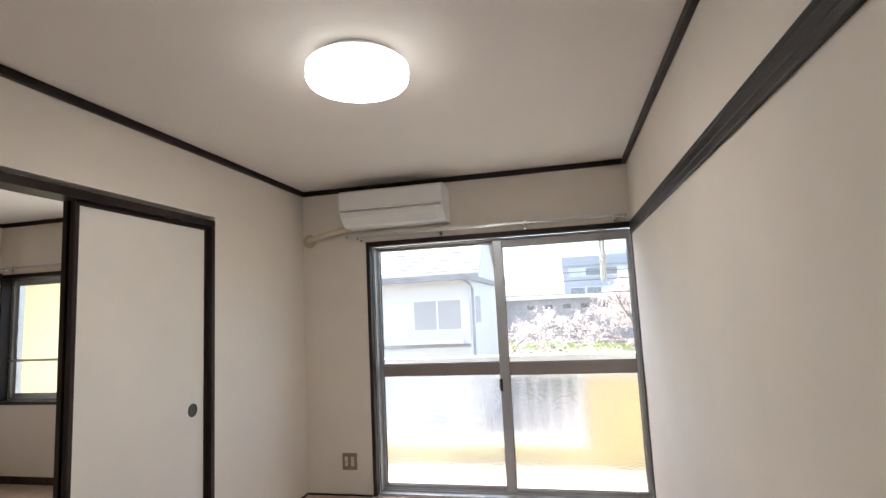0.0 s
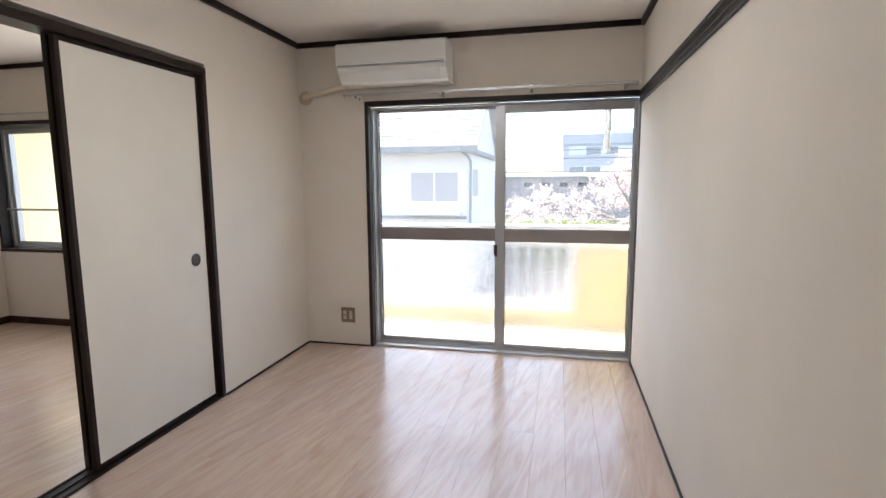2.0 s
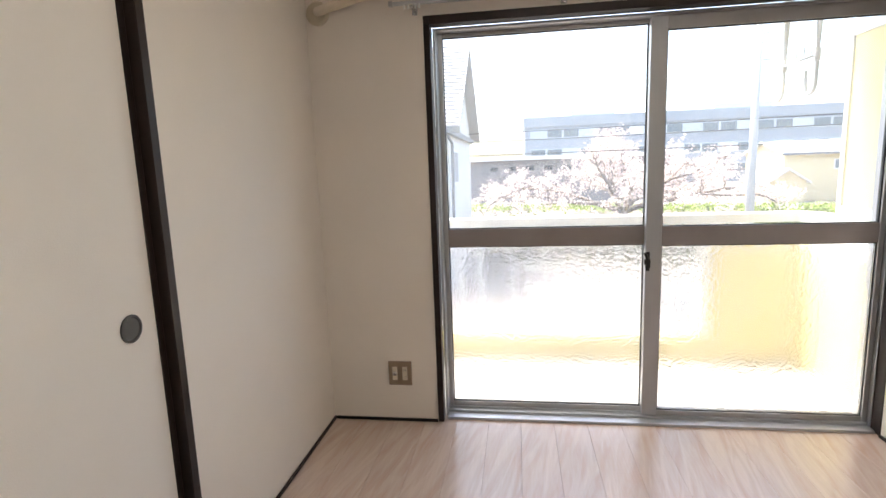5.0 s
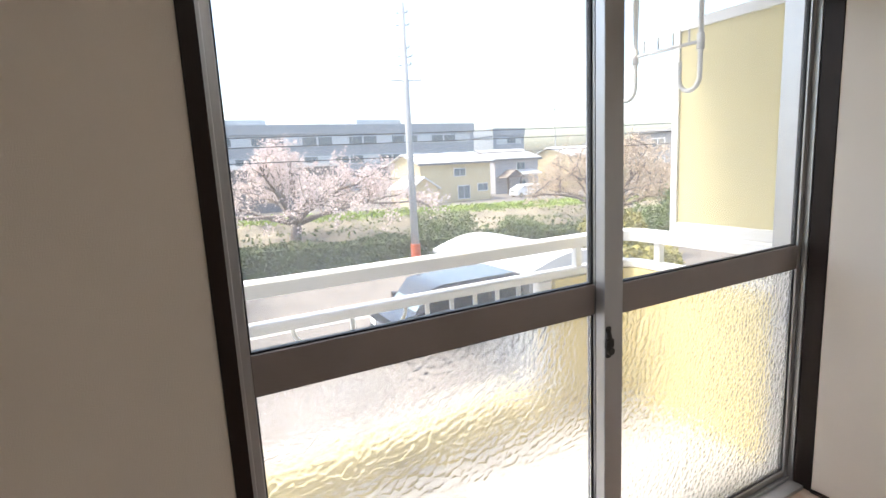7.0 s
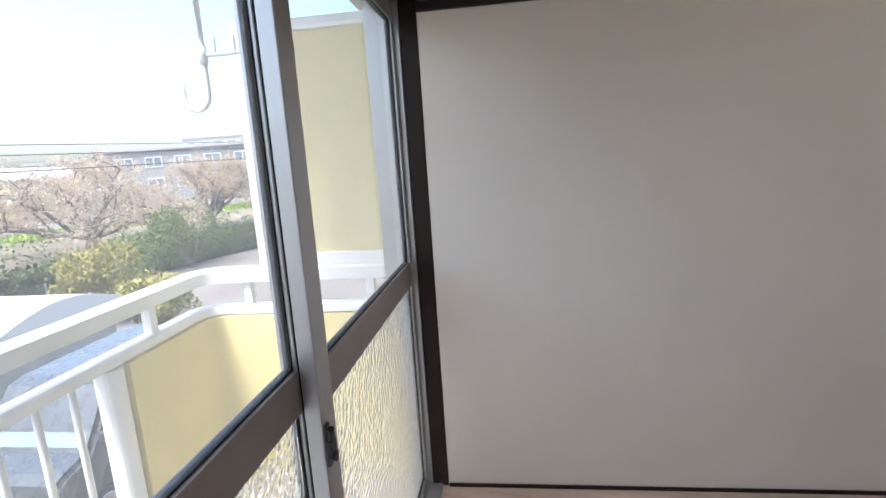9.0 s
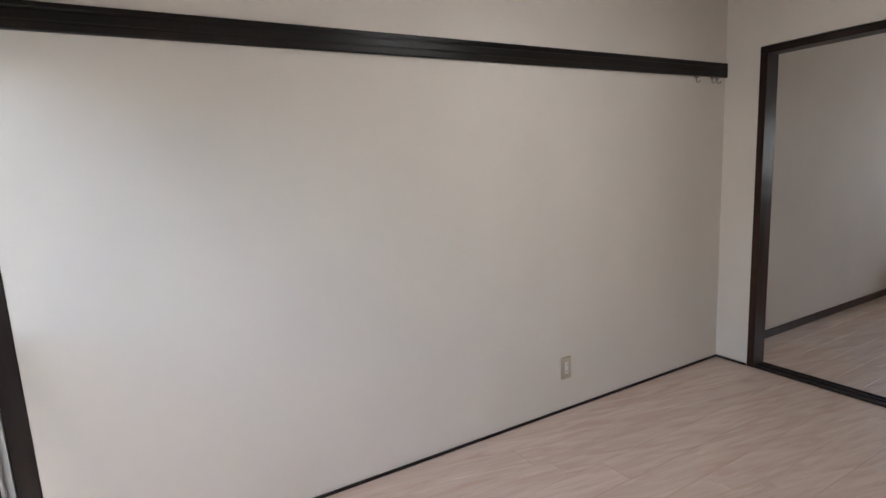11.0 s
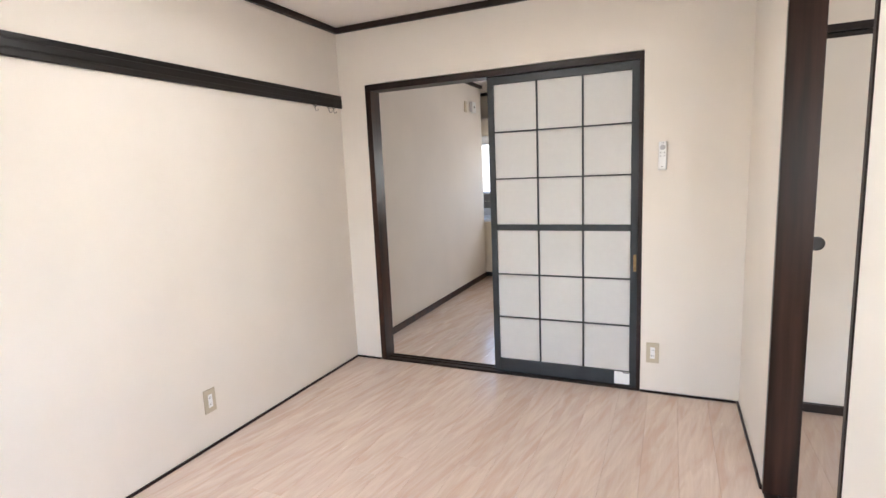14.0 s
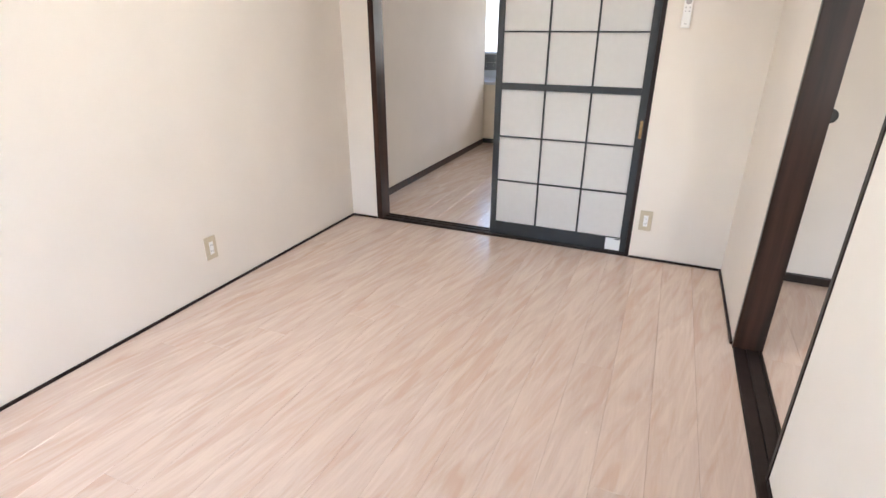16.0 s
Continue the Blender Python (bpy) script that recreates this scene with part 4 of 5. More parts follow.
PRIVACY_GLASS = material("dark_privacy_glass", (0.035, 0.04, 0.045), 0.08, spread=0.1)
TYRE = material("tyre_rubber", (0.02, 0.02, 0.02), 0.85, spread=0.2)
LINE_PAINT = material("white_road_paint", (0.62, 0.62, 0.60), 0.8, spread=0.2, scale=6)
FENCE = material("grey_mesh_fence", (0.22, 0.21, 0.20), 0.7, spread=0.15, scale=8)

bm = B()
box(bm, -4000, -4000, GZ - 0.5, 4000, 4000, GZ)
structure("ground", bm, ASPHALT, "pale grey asphalt car park and street")
bm = B()
for y, x0_, x1_ in ((16.2, -6, 7.5), (11.35, -2, 6.2), (14.35, -2, 6.2)):
    box(bm, x0_, y, GZ + 0.004, x1_, y + 0.10, GZ + 0.008)
structure("road", bm, LINE_PAINT, "worn white lines of the parking bays")
UD, VD = Vector((0.949, -0.316, 0)), Vector((0.316, 0.949, 0))   # along and away from the street


def street(u, v, z=0.0):
    return Vector((5.0, 22.7, z)) + UD * u + VD * v


def bank():
    bm = B()
    prof = [(2.0, GZ), (5.0, GZ + 0.55), (9.0, GZ + 0.75), (12.0, GZ + 1.0), (15.0, GZ + 1.05), (19.0, GZ)]
    cols = []
    for i in range(60):
        u = -70 + i * 2.8
        cols.append([bm.verts.new(street(u, v, z + (0.12 * noise.noise(Vector((u * 0.3, v, 0))) if 0 < k < 5 else 0))) for k, (v, z) in enumerate(prof)])
    for a, b in zip(cols, cols[1:]):
        for k in range(5):
            bm.faces.new((a[k], b[k], b[k + 1], a[k + 1]))
    bmesh.ops.recalc_face_normals(bm, faces=bm.faces)
    return bm


structure("river_bank", bank(), EARTH, "dry earth bank behind the hedge")


def leaves(points, size, seed, flat=0.0):
    """One mesh of small tilted leaf quads at the points."""
    rng = random.Random(seed)
    verts, faces = [], []
    for p in points:
        n = Vector((rng.gauss(0, 1), rng.gauss(0, 1), rng.gauss(0, 1) + flat)).normalized()
        u = n.orthogonal().normalized()
        w = n.cross(u)
        s = size * rng.uniform(0.5, 1.3)
        a = rng.uniform(0, math.tau)
        d1, d2 = u * math.cos(a) + w * math.sin(a), w * math.cos(a) - u * math.sin(a)
        k = len(verts)
        verts += [p - d1 * s, p + d2 * s * 0.55, p + d1 * s, p - d2 * s * 0.55]
        faces.append((k, k + 1, k + 2, k + 3))
    me = bpy.data.meshes.new("leaves")
    me.from_pydata(verts, [], faces)
    return me


def leaf_object(name, me, mat, parent=None):
    me.materials.append(mat)
    ob = new(name, me)
    if parent is not None:
        ob.parent = parent
        ob.matrix_parent_inverse = parent.matrix_world.inverted()
    return ob


rng = random.Random(5)
pts = []
for i in range(60000):
    u, v, z = rng.uniform(-40, 34), rng.uniform(0, 1.5), rng.random() ** 0.7
    edge = 1.25 + 0.18 * noise.noise(Vector((u * 0.5, 0, 0)))
    pts.append(street(u, v + 0.12 * noise.noise(Vector((u, z * 3, 2))), GZ + z * edge))
hg = tagged(leaf_object("hedge", leaves(pts, 0.085, 2), HEDGE), "long clipped dark green hedge along the street", "hedge", kind="stuff")
bm = B()
a, b = street(-40, 0.25, 0), street(34, 0.25, 0)
c, d = street(34, 1.3, 0), street(-40, 1.3, 0)
prism(bm, [(p.x, p.y) for p in (a, b, c, d)], "Z", GZ, GZ + 1.05)
core = tagged(part("hedge_core", bm, HEDGE), "dense inside of the clipped hedge", "hedge", kind="stuff")
pts = []
for i in range(50000):
    u, v = rng.uniform(-60, 70), rng.gauss(13.4, 1.1)
    pts.append(street(u, v, GZ + 1.0 + rng.uniform(0, 0.28)))
tagged(leaf_object("bank_grass", leaves(pts, 0.10, 3), GRASS), "bright green grass along the top of the bank", "grass", kind="stuff")
pts = []
for i in range(9000):
    u, v = rng.uniform(-30, 60), rng.uniform(2.5, 11)
    if noise.noise(Vector((u * 0.25, v * 0.4, 7))) > 0.02:
        pts.append(street(u, v, GZ + 0.3 + 0.05 * v + rng.uniform(0, 0.5)))
tagged(leaf_object("bank_weeds", leaves(pts, 0.11, 4), BUSH), "patchy weeds on the bank", "weeds", kind="stuff")


def tree(x, y, z, height, radius, seed, label, petals, size, twigs, per_twig):
    """A broad cherry: a short trunk that forks low, long limbs that arch out, side branches and twigs set with blossom."""
    rng = random.Random(seed)
    t = thing("cherry_tree", x, y, z, label, "tree", "cherry trees")
    bm = B()
    base = Vector((x, y, z))
    fork = base + Vector((0.15, 0.05, height * 0.17))
    tube(bm, [base - Vector((0, 0, 0.15)), base + Vector((0.02, 0.02, height * 0.08)), fork], 0.34, 10, 0.26)

    def arch(p, q, lift, n=6):
        """Points from p to q on a bow that rises first."""
        out = []
        for k in range(n + 1):
            f = k / n
            w = p.lerp(q, f) + Vector((0, 0, lift * 4 * f * (1 - f)))
            if 0 < k < n:
                w += Vector((rng.uniform(-1, 1), rng.uniform(-1, 1), rng.uniform(-0.6, 0.6))) * (q - p).length * 0.045
            out.append(w)
        return out

    def dome(a, f):
        """A place on the crown's outline at the bearing a, f of the radius out."""
        top = height * (0.97 - 0.58 * f ** 2.2) * rng.uniform(0.86, 1.04)
        return base + Vector((math.cos(a) * radius * f, math.sin(a) * radius * f, top))

    petals_at = []
    n = 11
    for k in range(n):
        a = k * math.tau / n + rng.uniform(-0.25, 0.25)
        f = rng.choice((0.35, 0.7, 0.9, 1.0))
        limb = arch(fork, dome(a, f), 0.05 * radius * f)
        tube(bm, limb, 0.13, 7, 0.03)
        for m in range(8):
            p = limb[rng.randint(2, 6)]
            q = dome(a + rng.gauss(0, 0.35), min(max(f + rng.uniform(-0.4, 0.22), 0.1), 1.08))
            q = p.lerp(q, min(1.0, 2.6 / max((q - p).length, 0.1))) + Vector((0, 0, rng.uniform(-0.5, 0.1)))
            bough = arch(p, q, 0.12, 5)
            tube(bm, bough, 0.042, 5, 0.014)
            for w in range(twigs):
                p2 = bough[rng.randint(1, 5)]
                d = Vector((rng.gauss(0, 1), rng.gauss(0, 1), rng.gauss(0.15, 0.55))).normalized() * rng.uniform(0.5, 1.25)
                twig = arch(p2, p2 + d, 0.05, 3)
                tube(bm, twig, 0.011, 4, 0.004)
                for _ in range(per_twig):
                    g = rng.random() ** 0.7
                    petals_at.append(p2 + d * g * 1.06 + Vector((rng.gauss(0, 1), rng.gauss(0, 1), rng.gauss(0, 1))) * 0.085)
    part("trunk", bm, BARK, t, "dark trunk with spreading limbs", smooth=True)
    leaf_object("crown", leaves(petals_at, size, seed + 9), petals, t)
    return t


tree(4.0, 30.2, GZ + 0.5, 5.4, 7.3, 11, "broad cherry tree in full pale pink blossom on the bank", BLOSSOM, 0.075, 9, 24)
tree(20.4, 23.5, GZ + 0.5, 4.9, 4.9, 12, "cherry tree with thin fading blossom on the bank", BUDS, 0.05, 9, 42)
tree(27.6, 21.6, GZ + 0.5, 4.7, 4.2, 13, "bare-looking cherry tree with reddish buds", BUDS, 0.05, 9, 36)


def bush(x, y, r, h, mat, seed, label, n=5200, size=0.06):
    rng = random.Random(seed)
    t = thing("bush", x, y, GZ, label, "bush", "garden bushes")
    bm = B()
    pts = []
    for k in range(6):
        a = k * math.tau / 6
        tube(bm, [(x, y, GZ), (x + 0.3 * r * math.cos(a), y + 0.3 * r * math.sin(a), GZ + h * 0.4), (x + 0.6 * r * math.cos(a), y + 0.6 * r * math.sin(a), GZ + h * 0.75)], 0.035, 5, 0.012)
    part("stems", bm, BARK, t)
    lobes = [(Vector((x, y, GZ + h * 0.62)) + Vector((rng.uniform(-.55, .55) * r, rng.uniform(-.55, .55) * r, rng.uniform(-0.2, 0.25) * h)), rng.uniform(0.35, 0.6) * r) for k in range(9)]
    for k in range(n):
        c, q = rng.choice(lobes)
        d = Vector((rng.gauss(0, 1), rng.gauss(0, 1), rng.gauss(0, 0.8))).normalized()
        pts.append(c + d * q * rng.uniform(0.6, 1.08))
    leaf_object("foliage", leaves(pts, size, seed), mat, t)


bush(11.3, 15.1, 1.25, 2.2, GOLD_BUSH, 21, "rounded golden-leaved bush beside the shed", 7000)
bush(9.4, 12.2, 0.9, 1.6, GOLD_BUSH, 22, "small yellow-green bush beside the shed")
bush(15.0, 17.0, 1.6, 2.0, BUSH, 23, "loose green garden bush")
bush(19.0, 17.5, 1.9, 2.4, BUSH, 24, "loose green garden bush behind the car park")
bush(12.5, 21.6, 1.3, 1.45, BUSH, 25, "green bush in front of the hedge")
bush(9.3, 23.6, 1.4, 1.75, BUSH, 26, "green bush growing over the hedge")
bush(17.0, 11.5, 1.5, 1.6, BUSH, 27, "low green garden bush")
bush(24.0, 15.5, 1.8, 1.9, BUSH, 28, "low green garden bush")

# shed and fence
sh = thing("storage_shed", 6.7, 14.3, GZ, "low pale shed with a white arched metal roof", "shed")
part("walls", box(B(), 5.35, 12.15, GZ, 8.1, 16.6, -1.30, 0.01), CONCRETE, sh)
roof = [(5.2 + 3.05 * i / 12, -1.30 + 0.36 * math.sin(math.pi * i / 12)) for i in range(13)]
part("roof", prism(B(), roof + [(8.25, -1.38), (5.2, -1.38)], "Y", 11.95, 16.75), PALE_ROOF, sh, "white arched metal roof")
bm = B()
fn = thing("mesh_fence", 7.0, 18.2, GZ, "grey steel mesh fence beside the shed", "fence")
for k in range(6):
    part("post", tube(B(), [(6.0 + k * 1.1, 18.6 - 0.27 * k, GZ), (6.0 + k * 1.1, 18.6 - 0.27 * k, GZ + 1.2)], 0.03, 8), FENCE, fn)
for k in range(13):
    z = GZ + 0.08 + k * 0.09
    tube(bm, [(6.0, 18.6, z), (11.5, 17.25, z)], 0.006, 4)
part("wires", bm, FENCE, fn)

# street pole and cables
pl = thing("utility_pole", 7.0, 21.8, GZ, "grey concrete utility pole with crossarms", "utility pole")
part("shaft", tube(B(), [(7.0, 21.8, GZ), (7.0, 21.8, 2.0), (7.0, 21.8, 7.5)], 0.17, 16, 0.10), POLE, pl, smooth=True)
for z, w in ((4.62, 0.62), (5.20, 0.22), (5.52, 0.28), (5.85, 0.18), (6.7, 0.24), (7.15, 0.20)):
    part("crossarm", tube(B(), [(7.0 - w, 21.9, z), (7.0 + w, 21.7, z)], 0.03, 8), POLE, pl)
    part("insulator", lathe(B(), [(0.03, z), (0.05, z + 0.05), (0.03, z + 0.12)], (7.0 + w, 21.7, 0), 10), WHITE_PAINT, pl)
part("guard", lathe(B(), [(0.20, GZ + 0.001), (0.20, GZ + 1.0), (0.17, GZ + 1.0)], (7.0, 21.8, 0), 18), ORANGE, pl, "orange plastic guard round its foot")
for k, (z, off) in enumerate(((1.55, 0), (1.95, 0.4), (0.95, 0.1))):
    pa, pb = Vector((-40, 32 + off, z + 0.6)), Vector((60, 13 + off, z + 0.9))
    cpts = [pa.lerp(pb, i / 24) - Vector((0, 0, 0.9 * 4 * (i / 24) * (1 - i / 24) - 0.9)) for i in range(25)]
    cb = tagged(part("overhead_cable", tube(B(), cpts, 0.018, 5), RUBBER), "thin black cable strung along the street", "cable", "overhead cables")



# ---- parked vans ----
def van(x, y, paint, label, length=3.40, width=1.48, height=1.90):
    """A small box van that points to -x; x, y is the corner of its front nearest the flats."""
    v = thing("van", x + length / 2, y + width / 2, GZ, label, "van", "parked vans")
    L, Wd, Hh = length, width, height
    side = [(0.03, 0.28), (0.0, 0.45), (0.01, 0.80), (0.07, 0.95), (0.20, 1.01), (0.52, 1.07), (0.88, Hh - 0.17), (0.98, Hh - 0.05), (1.20, Hh), (L - 0.25, Hh), (L - 0.08, Hh - 0.08), (L - 0.02, 1.05), (L, 0.5), (L - 0.03, 0.28)]
    bm = B()
    prism(bm, [(x + a, GZ + b) for a, b in side], "Y", y, y + Wd)
    bmesh.ops.bevel(bm, geom=[e for e in bm.edges if abs(e.verts[0].co.y - e.verts[1].co.y) < 1e-4], offset=0.06, segments=3, affect="EDGES")
    part("body", bm, paint, v, smooth=False)
    def quad(pts4, name, mat, t=0.012):
        bm = B()
        vs = [bm.verts.new(p) for p in pts4]
        f = bm.faces.new(vs)
        f.normal_update()
        r = bmesh.ops.extrude_face_region(bm, geom=[f])
        bmesh.ops.translate(bm, vec=f.normal * t, verts=[e for e in r["geom"] if isinstance(e, bmesh.types.BMVert)])
        bmesh.ops.recalc_face_normals(bm, faces=bm.faces)
        return part(name, bm, mat, v)
    z = lambda h: GZ + h
    k = 0.36 / (Hh - 1.24)
    quad([(x + 0.55, y + 0.10, z(1.12)), (x + 0.55, y + Wd - 0.10, z(1.12)), (x + 0.53 + k * (Hh - 1.31), y + Wd - 0.13, z(Hh - 0.24)), (x + 0.53 + k * (Hh - 1.31), y + 0.13, z(Hh - 0.24))][::-1], "windscreen", CAR_GLASS)
    for yy, s in ((y, -1), (y + Wd, 1)):
        for a, b in ((0.72, 1.42), (1.50, 2.36), (2.44, L - 0.20)):
            q = [(x + a, yy, z(1.08)), (x + b, yy, z(1.08)), (x + b, yy, z(Hh - 0.22)), (x + max(a, 0.98), yy, z(Hh - 0.22))]
            quad(q if s < 0 else q[::-1], "side_window", PRIVACY_GLASS, 0.008)
        for wx in (0.62, L - 0.50):
            w = part("wheel", lathe(B(), [(0.15, s * -0.02), (0.27, s * -0.03), (0.285, s * 0.06), (0.26, s * 0.075), (0.19, s * 0.075)], (x + wx, yy - s * 0.06, z(0.285)), 24, "Y"), TYRE, v)
            part("rim", lathe(B(), [(0.19, 0.0), (0.18, s * 0.012), (0.06, s * -0.004), (0.02, s * 0.01)], (x + wx, yy + s * 0.012, z(0.285)), 20, "Y"), STEEL, w)
        part("mirror", box(B(), x + 0.64, yy + s * 0.01, z(1.10), x + 0.76, yy + s * 0.17, z(1.26), 0.03), paint, v)
        for a in (1.52, 1.72):
            part("door_handle", box(B(), x + a, yy + s * 0.001, z(0.93), x + a + 0.14, yy + s * 0.025, z(0.96), 0.004), STEEL, v)
        hl = y + 0.10 if s < 0 else y + Wd - 0.38
        part("headlight", box(B(), x - 0.012, hl, z(0.66), x + 0.06, hl + 0.28, z(0.80), 0.02), WHITE_PLASTIC, v, "clear headlight")
    part("grille", box(B(), x - 0.014, y + 0.42, z(0.66), x + 0.04, y + Wd - 0.42, z(0.80), 0.01), STEEL, v)
    part("number_plate", box(B(), x - 0.022, y + Wd / 2 - 0.16, z(0.42), x + 0.0, y + Wd / 2 + 0.16, z(0.58), 0.003), GOLD_BUSH if paint is CAR_BLACK else WHITE_PLASTIC, v)
    part("bumper", box(B(), x - 0.03, y + 0.02, z(0.26), x + 0.10, y + Wd - 0.02, z(0.62), 0.05), paint, v)
    return v


van(1.88, 12.22, CAR_BLACK, "black boxy van parked beside the shed", 3.40, 1.48, 1.62)
van(2.50, 8.30, CAR_SILVER, "dark silver-grey boxy van parked below the balcony", 3.40, 1.48, 1.75)


# ---- houses ----
def flat_window(parent, x0, x1, z0, z1, y, curtain=False):
    """A window on a wall that faces -y."""
    w = bar("window", x0, y - 0.06, z0, x1, y + 0.02, z1, WHITE_PAINT, parent, 0.01)
    n = 2
    for k in range(n):
        a = x0 + 0.06 + k * (x1 - x0 - 0.06) / n
        part("pane", box(B(), a, y - 0.075, z0 + 0.06, a + (x1 - x0 - 0.06) / n - 0.06, y - 0.061, z1 - 0.06), CURTAIN if curtain else PANE, w)
    return w


def house(name, x0, x1, y0, y1, z1, rise, wall_mat, roof_mat, label, ridge="x", over=0.5):
    h = thing(name, (x0 + x1) / 2, (y0 + y1) / 2, GZ, label, "house")
    bm = box(B(), x0, y0, GZ, x1, y1, z1)
    ym, xm = (y0 + y1) / 2, (x0 + x1) / 2
    if ridge == "x":
        prism(bm, [(y0, z1), (y1, z1), (ym, z1 + rise)], "X", x0, x1)
    else:
        prism(bm, [(x0, z1), (x1, z1), (xm, z1 + rise)], "Y", y0, y1)
    part("wall", bm, wall_mat, h)
    t = 0.14
    if ridge == "x":
        s = rise / (ym - y0)
        lo = z1 - over * s
        o = [(y0 - over, lo), (ym, z1 + rise), (y1 + over, lo), (y1 + over, lo + t), (ym, z1 + rise + t), (y0 - over, lo + t)]
        part("roof", prism(B(), o, "X", x0 - over, x1 + over), roof_mat, h)
        bar("gutter", x0 - over, y0 - over - 0.10, lo - 0.12, x1 + over, y0 - over + 0.04, lo + 0.10, EAVE, h, 0.02)
    else:
        s = rise / (xm - x0)
        lo = z1 - over * s
        o = [(x0 - over, lo), (xm, z1 + rise), (x1 + over, lo), (x1 + over, lo + t), (xm, z1 + rise + t), (x0 - over, lo + t)]
        part("roof", prism(B(), o, "Y", y0 - over, y1 + over), roof_mat, h)
    return h


hw = house("white_house", -14.0, -3.75, 18.0, 26.0, 2.75, 3.0, WHITE_WALL, TILE, "white two-storey house with a grey tiled roof", "x", 0.45)
flat_window(hw, -5.85, -4.00, 0.53, 1.68, 18.0, True)
bar("bay_sill", -5.95, 17.62, 0.10, -3.95, 17.999, 0.24, WHITE_WALL, hw, 0.02)
bar("cornice", -14.0, 17.90, -0.05, -3.76, 17.999, 0.06, EAVE, hw, 0.01)
part("downpipe", tube(B(), [(-3.95, 17.45, 2.40), (-3.70, 17.80, 2.20), (-3.62, 18.05, 2.0), (-3.66, 18.06, GZ)], 0.05, 10), EAVE, hw)
w = bar("window", -3.76, 18.8, 0.66, -3.69, 20.2, 1.82, WHITE_PAINT, hw, 0.01)
part("pane", box(B(), -3.695, 18.86, 0.72, -3.678, 20.14, 1.76), CURTAIN, w)
bar("gable_trim", -3.76, 17.6, 2.30, -3.60, 26.4, 2.50, EAVE, hw, 0.02)
for k in range(22):
    f = (k + 0.5) / 22
    y = 17.55 + f * 4.45
    z = 2.75 - 0.45 * 0.75 + f * (3.0 + 0.3375) + 0.145
    part("tile_course", box(B(), -14.4, y - 0.02, z - 0.02, -3.31, y + 0.12, z + 0.025, 0.01), TILE, hw)

hb = house("cream_house", 22.3, 31.2, 52.0, 60.0, 1.45, 1.0, CREAM_WALL, PALE_ROOF, "cream two-storey house with a pale metal roof", "x", 0.4)
flat_window(hb, 26.4, 27.9, -0.1, 0.8, 52.0)
flat_window(hb, 26.8, 28.4, -2.6, -1.1, 52.0)
flat_window(hb, 29.4, 30.8, -1.9, -1.0, 52.0)
hc = house("cream_annex", 20.2, 23.2, 50.0, 55.0, -1.0, 1.0, CREAM_WALL, PALE_ROOF, "low cream annex with a steep pale roof", "y", 0.3)
hg2 = house("grey_house", 36.0, 43.0, 58.0, 66.0, 1.6, 1.2, GREY_WALL, TILE, "grey two-storey house with a brown porch", "x", 0.4)
flat_window(hg2, 39.4, 40.8, 0.1, 1.1, 58.0)
flat_window(hg2, 39.9, 40.9, -2.7, -1.2, 58.0)
bar("porch_post", 36.7, 56.2, GZ, 36.9, 56.4, -0.8, BARK, hg2)
bar("porch_post", 38.7, 56.2, GZ, 38.9, 56.4, -0.8, BARK, hg2)
part("porch_roof", prism(B(), [(36.3, -0.8), (39.3, -0.8), (37.8, 0.2)], "Y", 55.9, 58.0), BARK, hg2)
part("awning", prism(B(), [(56.6, -0.55), (58.0, 0.0), (58.0, 0.15), (56.6, -0.4)], "X", 39.4, 42.6), PALE_ROOF, hg2)
hd2 = house("pale_house", 46.0, 57.0, 55.0, 63.0, 1.6, 1.2, CREAM_WALL, PALE_ROOF, "pale cream house behind the cherry tree", "x", 0.4)
flat_window(hd2, 47.0, 48.6, 0.0, 1.0, 55.0)
van(33.4, 50.0, WHITE_PAINT, "small white car parked at the grey house", 3.6, 1.5, 1.45)

lw = thing("dark_workshop", -6.0, 64.0, GZ, "long dark workshop with a pale flat roof", "building")
part("wall", box(B(), -26.0, 60.0, GZ, 16.0, 72.0, 1.75), DARK_WALL, lw)
part("roof", box(B(), -26.4, 59.4, 1.75, 16.4, 72.4, 2.15, 0.05), PALE_ROOF, lw)
for k in range(5):
    w = bar("window", -4.6 + k * 2.0, 59.94, 0.55, -3.6 + k * 2.0, 60.02, 1.15, EAVE, lw, 0.01)
    part("pane", box(B(), -4.54 + k * 2.0, 59.92, 0.61, -3.66 + k * 2.0, 59.939, 1.09), PRIVACY_GLASS, w)


def office(x0, x1, y, z1, floors, label, wall=None):
    o = thing("office_block", (x0 + x1) / 2, y + 10, GZ, label, "building", "far office blocks")
    part("wall", box(B(), x0, y, GZ, x1, y + 22, z1), wall or OFFICE, o)
    part("parapet", box(B(), x0 - 0.2, y - 0.3, z1 - 1.6, x1 + 0.2, y + 22.2, z1 + 0.2, 0.05), wall or OFFICE, o)
    for f in range(floors):
        zt = z1 - 2.0 - f * 3.6
        st = part("window_band", box(B(), x0 + 1, y - 0.12, zt - 1.7, x1 - 1, y + 0.02, zt), OFFICE_PALE, o)
        n = int((x1 - x0 - 2) / 3)
        for k in range(n):
            a = x0 + 1 + k * 3
            part("pane", box(B(), a + 0.12, y - 0.16, zt - 1.55, a + 2.7, y - 0.121, zt - 0.15), PANE if (k * 7 + f) % 3 else OFFICE_PALE, st)
    return o


o1 = office(0.0, 59.5, 100.0, 9.6, 3, "long blue-grey office block far beyond the trees")
part("roof_plant", box(B(), 9, 106, 9.6, 17, 116, 11.2), OFFICE_PALE, o1)
part("roof_plant", box(B(), 35, 106, 9.6, 45, 116, 11.2), OFFICE_PALE, o1)
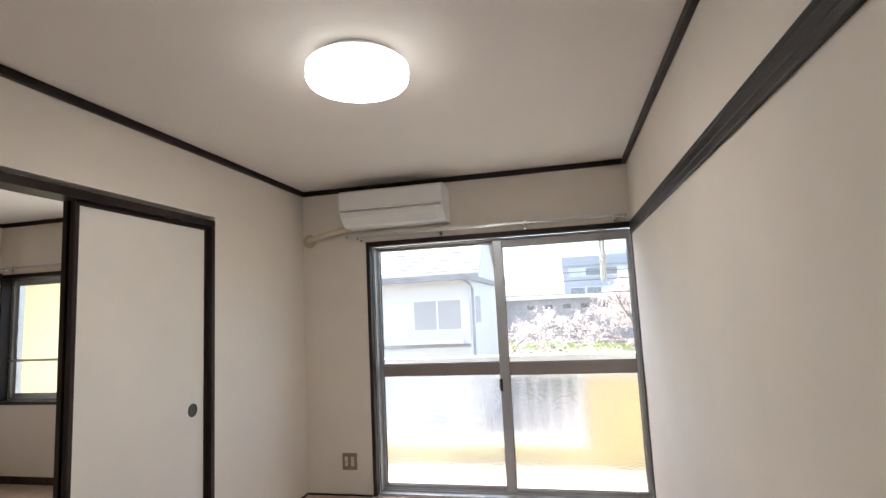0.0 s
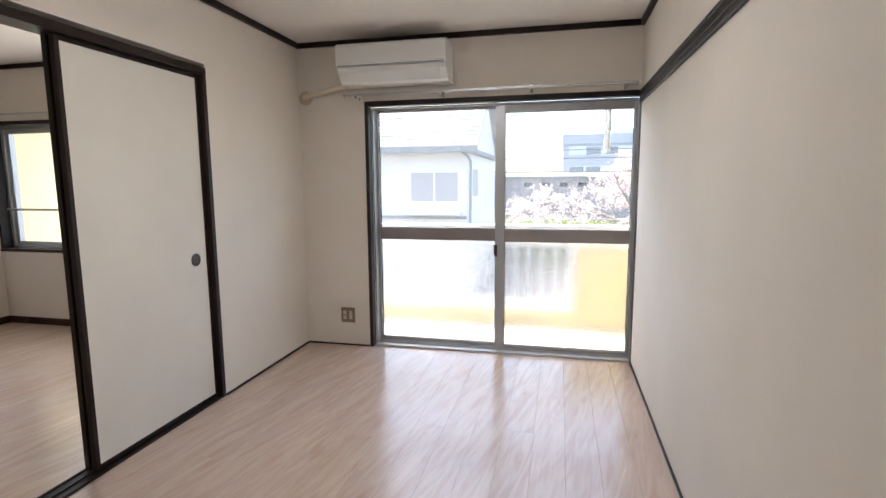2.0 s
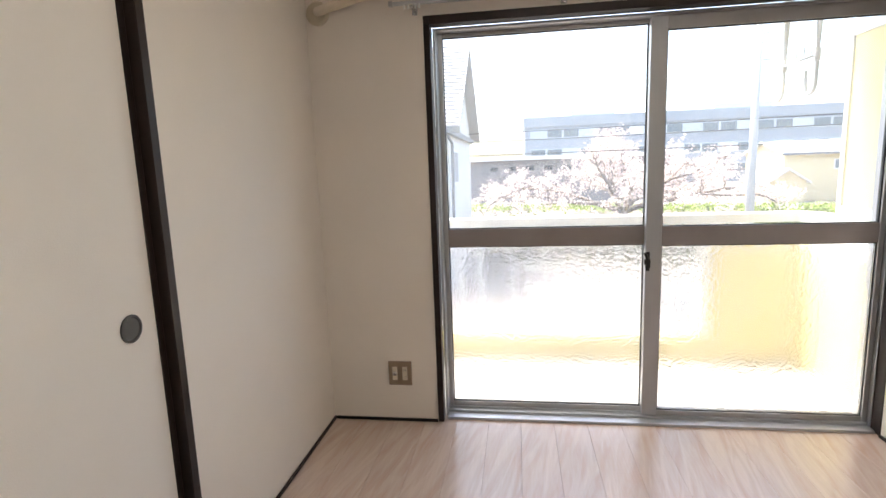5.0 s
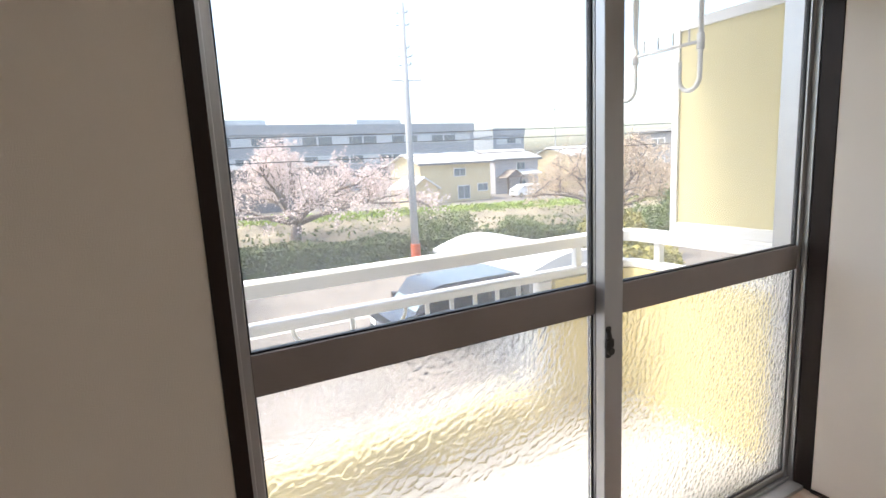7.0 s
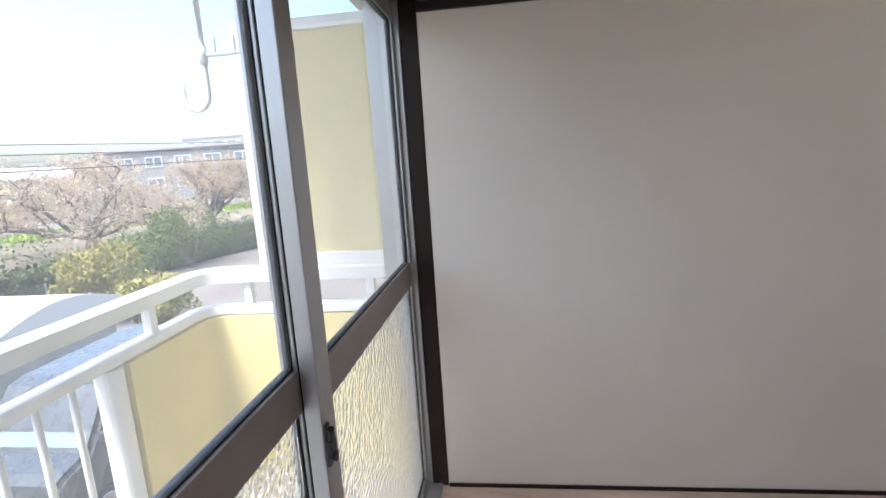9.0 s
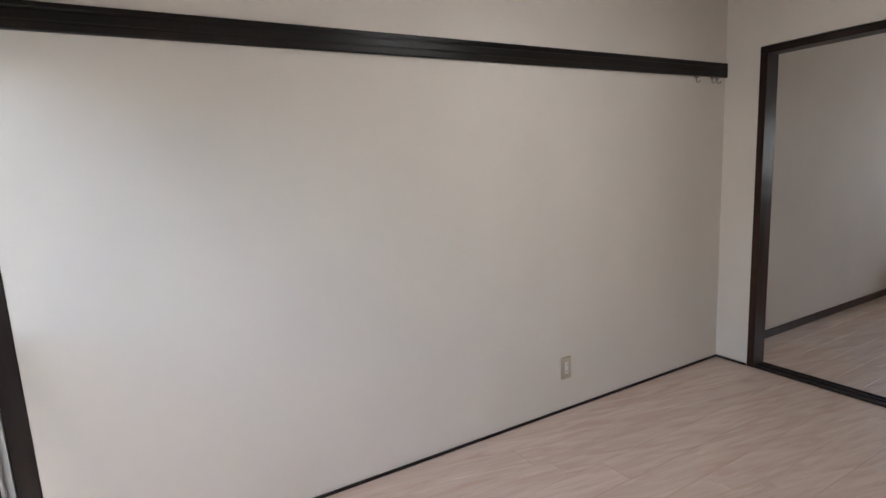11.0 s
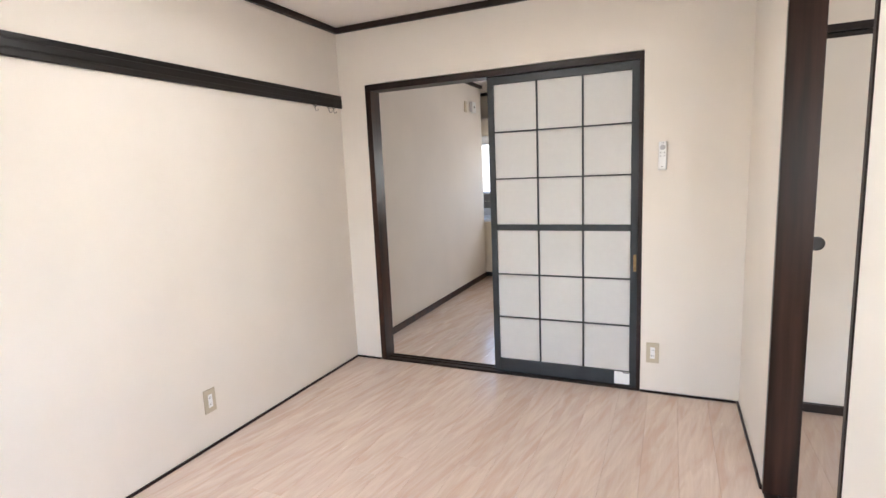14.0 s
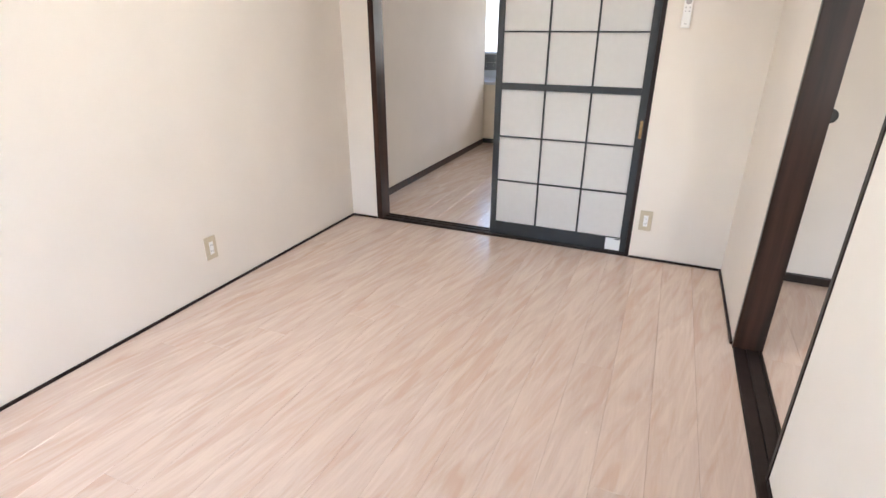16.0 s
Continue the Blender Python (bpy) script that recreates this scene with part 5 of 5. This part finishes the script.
office(71.5, 81.0, 110.0, 9.2, 4, "small far tower block")


def west_block(x, y0, y1, z1, floors, mat, label):
    """A far building whose long side faces the flats from the east."""
    o = thing("school_building", x + 6, (y0 + y1) / 2, GZ, label, "building", "far eastern blocks")
    part("wall", box(B(), x, y0, GZ, x + 12, y1, z1), mat, o)
    part("roof", box(B(), x - 0.5, y0 - 0.4, z1, x + 12.4, y1 + 0.4, z1 + 0.45, 0.05), TILE, o)
    for f in range(floors):
        zt = z1 - 0.9 - f * 3.0
        y = y0 + 1.2
        while y < y1 - 3.0:
            w = part("window", box(B(), x - 0.10, y, zt - 1.5, x + 0.02, y + 2.6, zt), WHITE_PAINT, o)
            for k in range(2):
                part("pane", box(B(), x - 0.14, y + 0.12 + 1.25 * k, zt - 1.38, x - 0.101, y + 1.2 + 1.25 * k, zt - 0.12), PANE, w)
            y += 4.6
    return o


west_block(68.0, 38.0, 64.0, 4.6, 2, SCHOOL_WALL, "long grey school building beyond the bank")
west_block(92.0, 84.0, 100.0, 4.4, 2, SCHOOL_WALL, "low grey wing of the school far off")
west_block(157.0, 84.0, 108.0, 11.4, 4, WHITE_WALL, "distant white block of flats")
am = thing("radio_mast", 100.0, 120.0, GZ, "thin distant radio mast", "mast")
part("shaft", tube(B(), [(100, 120, GZ), (100, 120, 16)], 0.25, 6, 0.1), POLE, am)
part("antenna", tube(B(), [(99.2, 120, 15.2), (100.8, 120, 15.2)], 0.12, 6), POLE, am)

# ---- floor boards ----
def boards(x0, x1, y0, y1, width, length, seed):
    """Laminate boards along y, in staggered rows, with open V joints."""
    rng = random.Random(seed)
    made = {}
    n = max(1, round((x1 - x0) / width))
    w = (x1 - x0) / n
    for i in range(n):
        y = y0 - rng.uniform(0.0, length * 0.8)
        while y < y1 - 0.01:
            a, b = max(y, y0), min(y + length, y1)
            y += length
            if b - a < 0.02:
                continue
            key = (round(w, 4), round(b - a, 3))
            if key not in made:
                bm = B()
                g, c, hl = 0.0002, 0.0009, (b - a) / 2
                hw_ = w / 2
                low = [bm.verts.new(p) for p in ((-hw_ + g, -hl + g, -0.012), (hw_ - g, -hl + g, -0.012), (hw_ - g, hl - g, -0.012), (-hw_ + g, hl - g, -0.012))]
                mid = [bm.verts.new((v.co.x, v.co.y, -c * 0.8)) for v in low]
                top = [bm.verts.new((v.co.x - math.copysign(c, v.co.x), v.co.y - math.copysign(c * 0.5, v.co.y), 0)) for v in low]
                bm.faces.new(top)
                for r0, r1 in ((low, mid), (mid, top)):
                    for k in range(4):
                        bm.faces.new((r0[k], r0[(k + 1) % 4], r1[(k + 1) % 4], r1[k]))
                bmesh.ops.recalc_face_normals(bm, faces=bm.faces)
                me = bpy.data.meshes.new("board")
                bm.to_mesh(me)
                bm.free()
                me.materials.append(LAMINATE)
                made[key] = me
            ob = new("board", made[key])
            ob.parent = FLOOR
            ob.location = (x0 + (i + 0.5) * w, (a + b) / 2, 0)


boards(XL, 0.0, 0.004, 3.69, 0.152, 2.73, 31)
boards(X2, XL - 0.11, 0.0, YW, 0.152, 2.73, 32)
boards(-3.2, 0.0, YK, -0.112, 0.152, 2.73, 33)
boards(0.0, 0.62, YK, -2.95, 0.155, 2.73, 34)
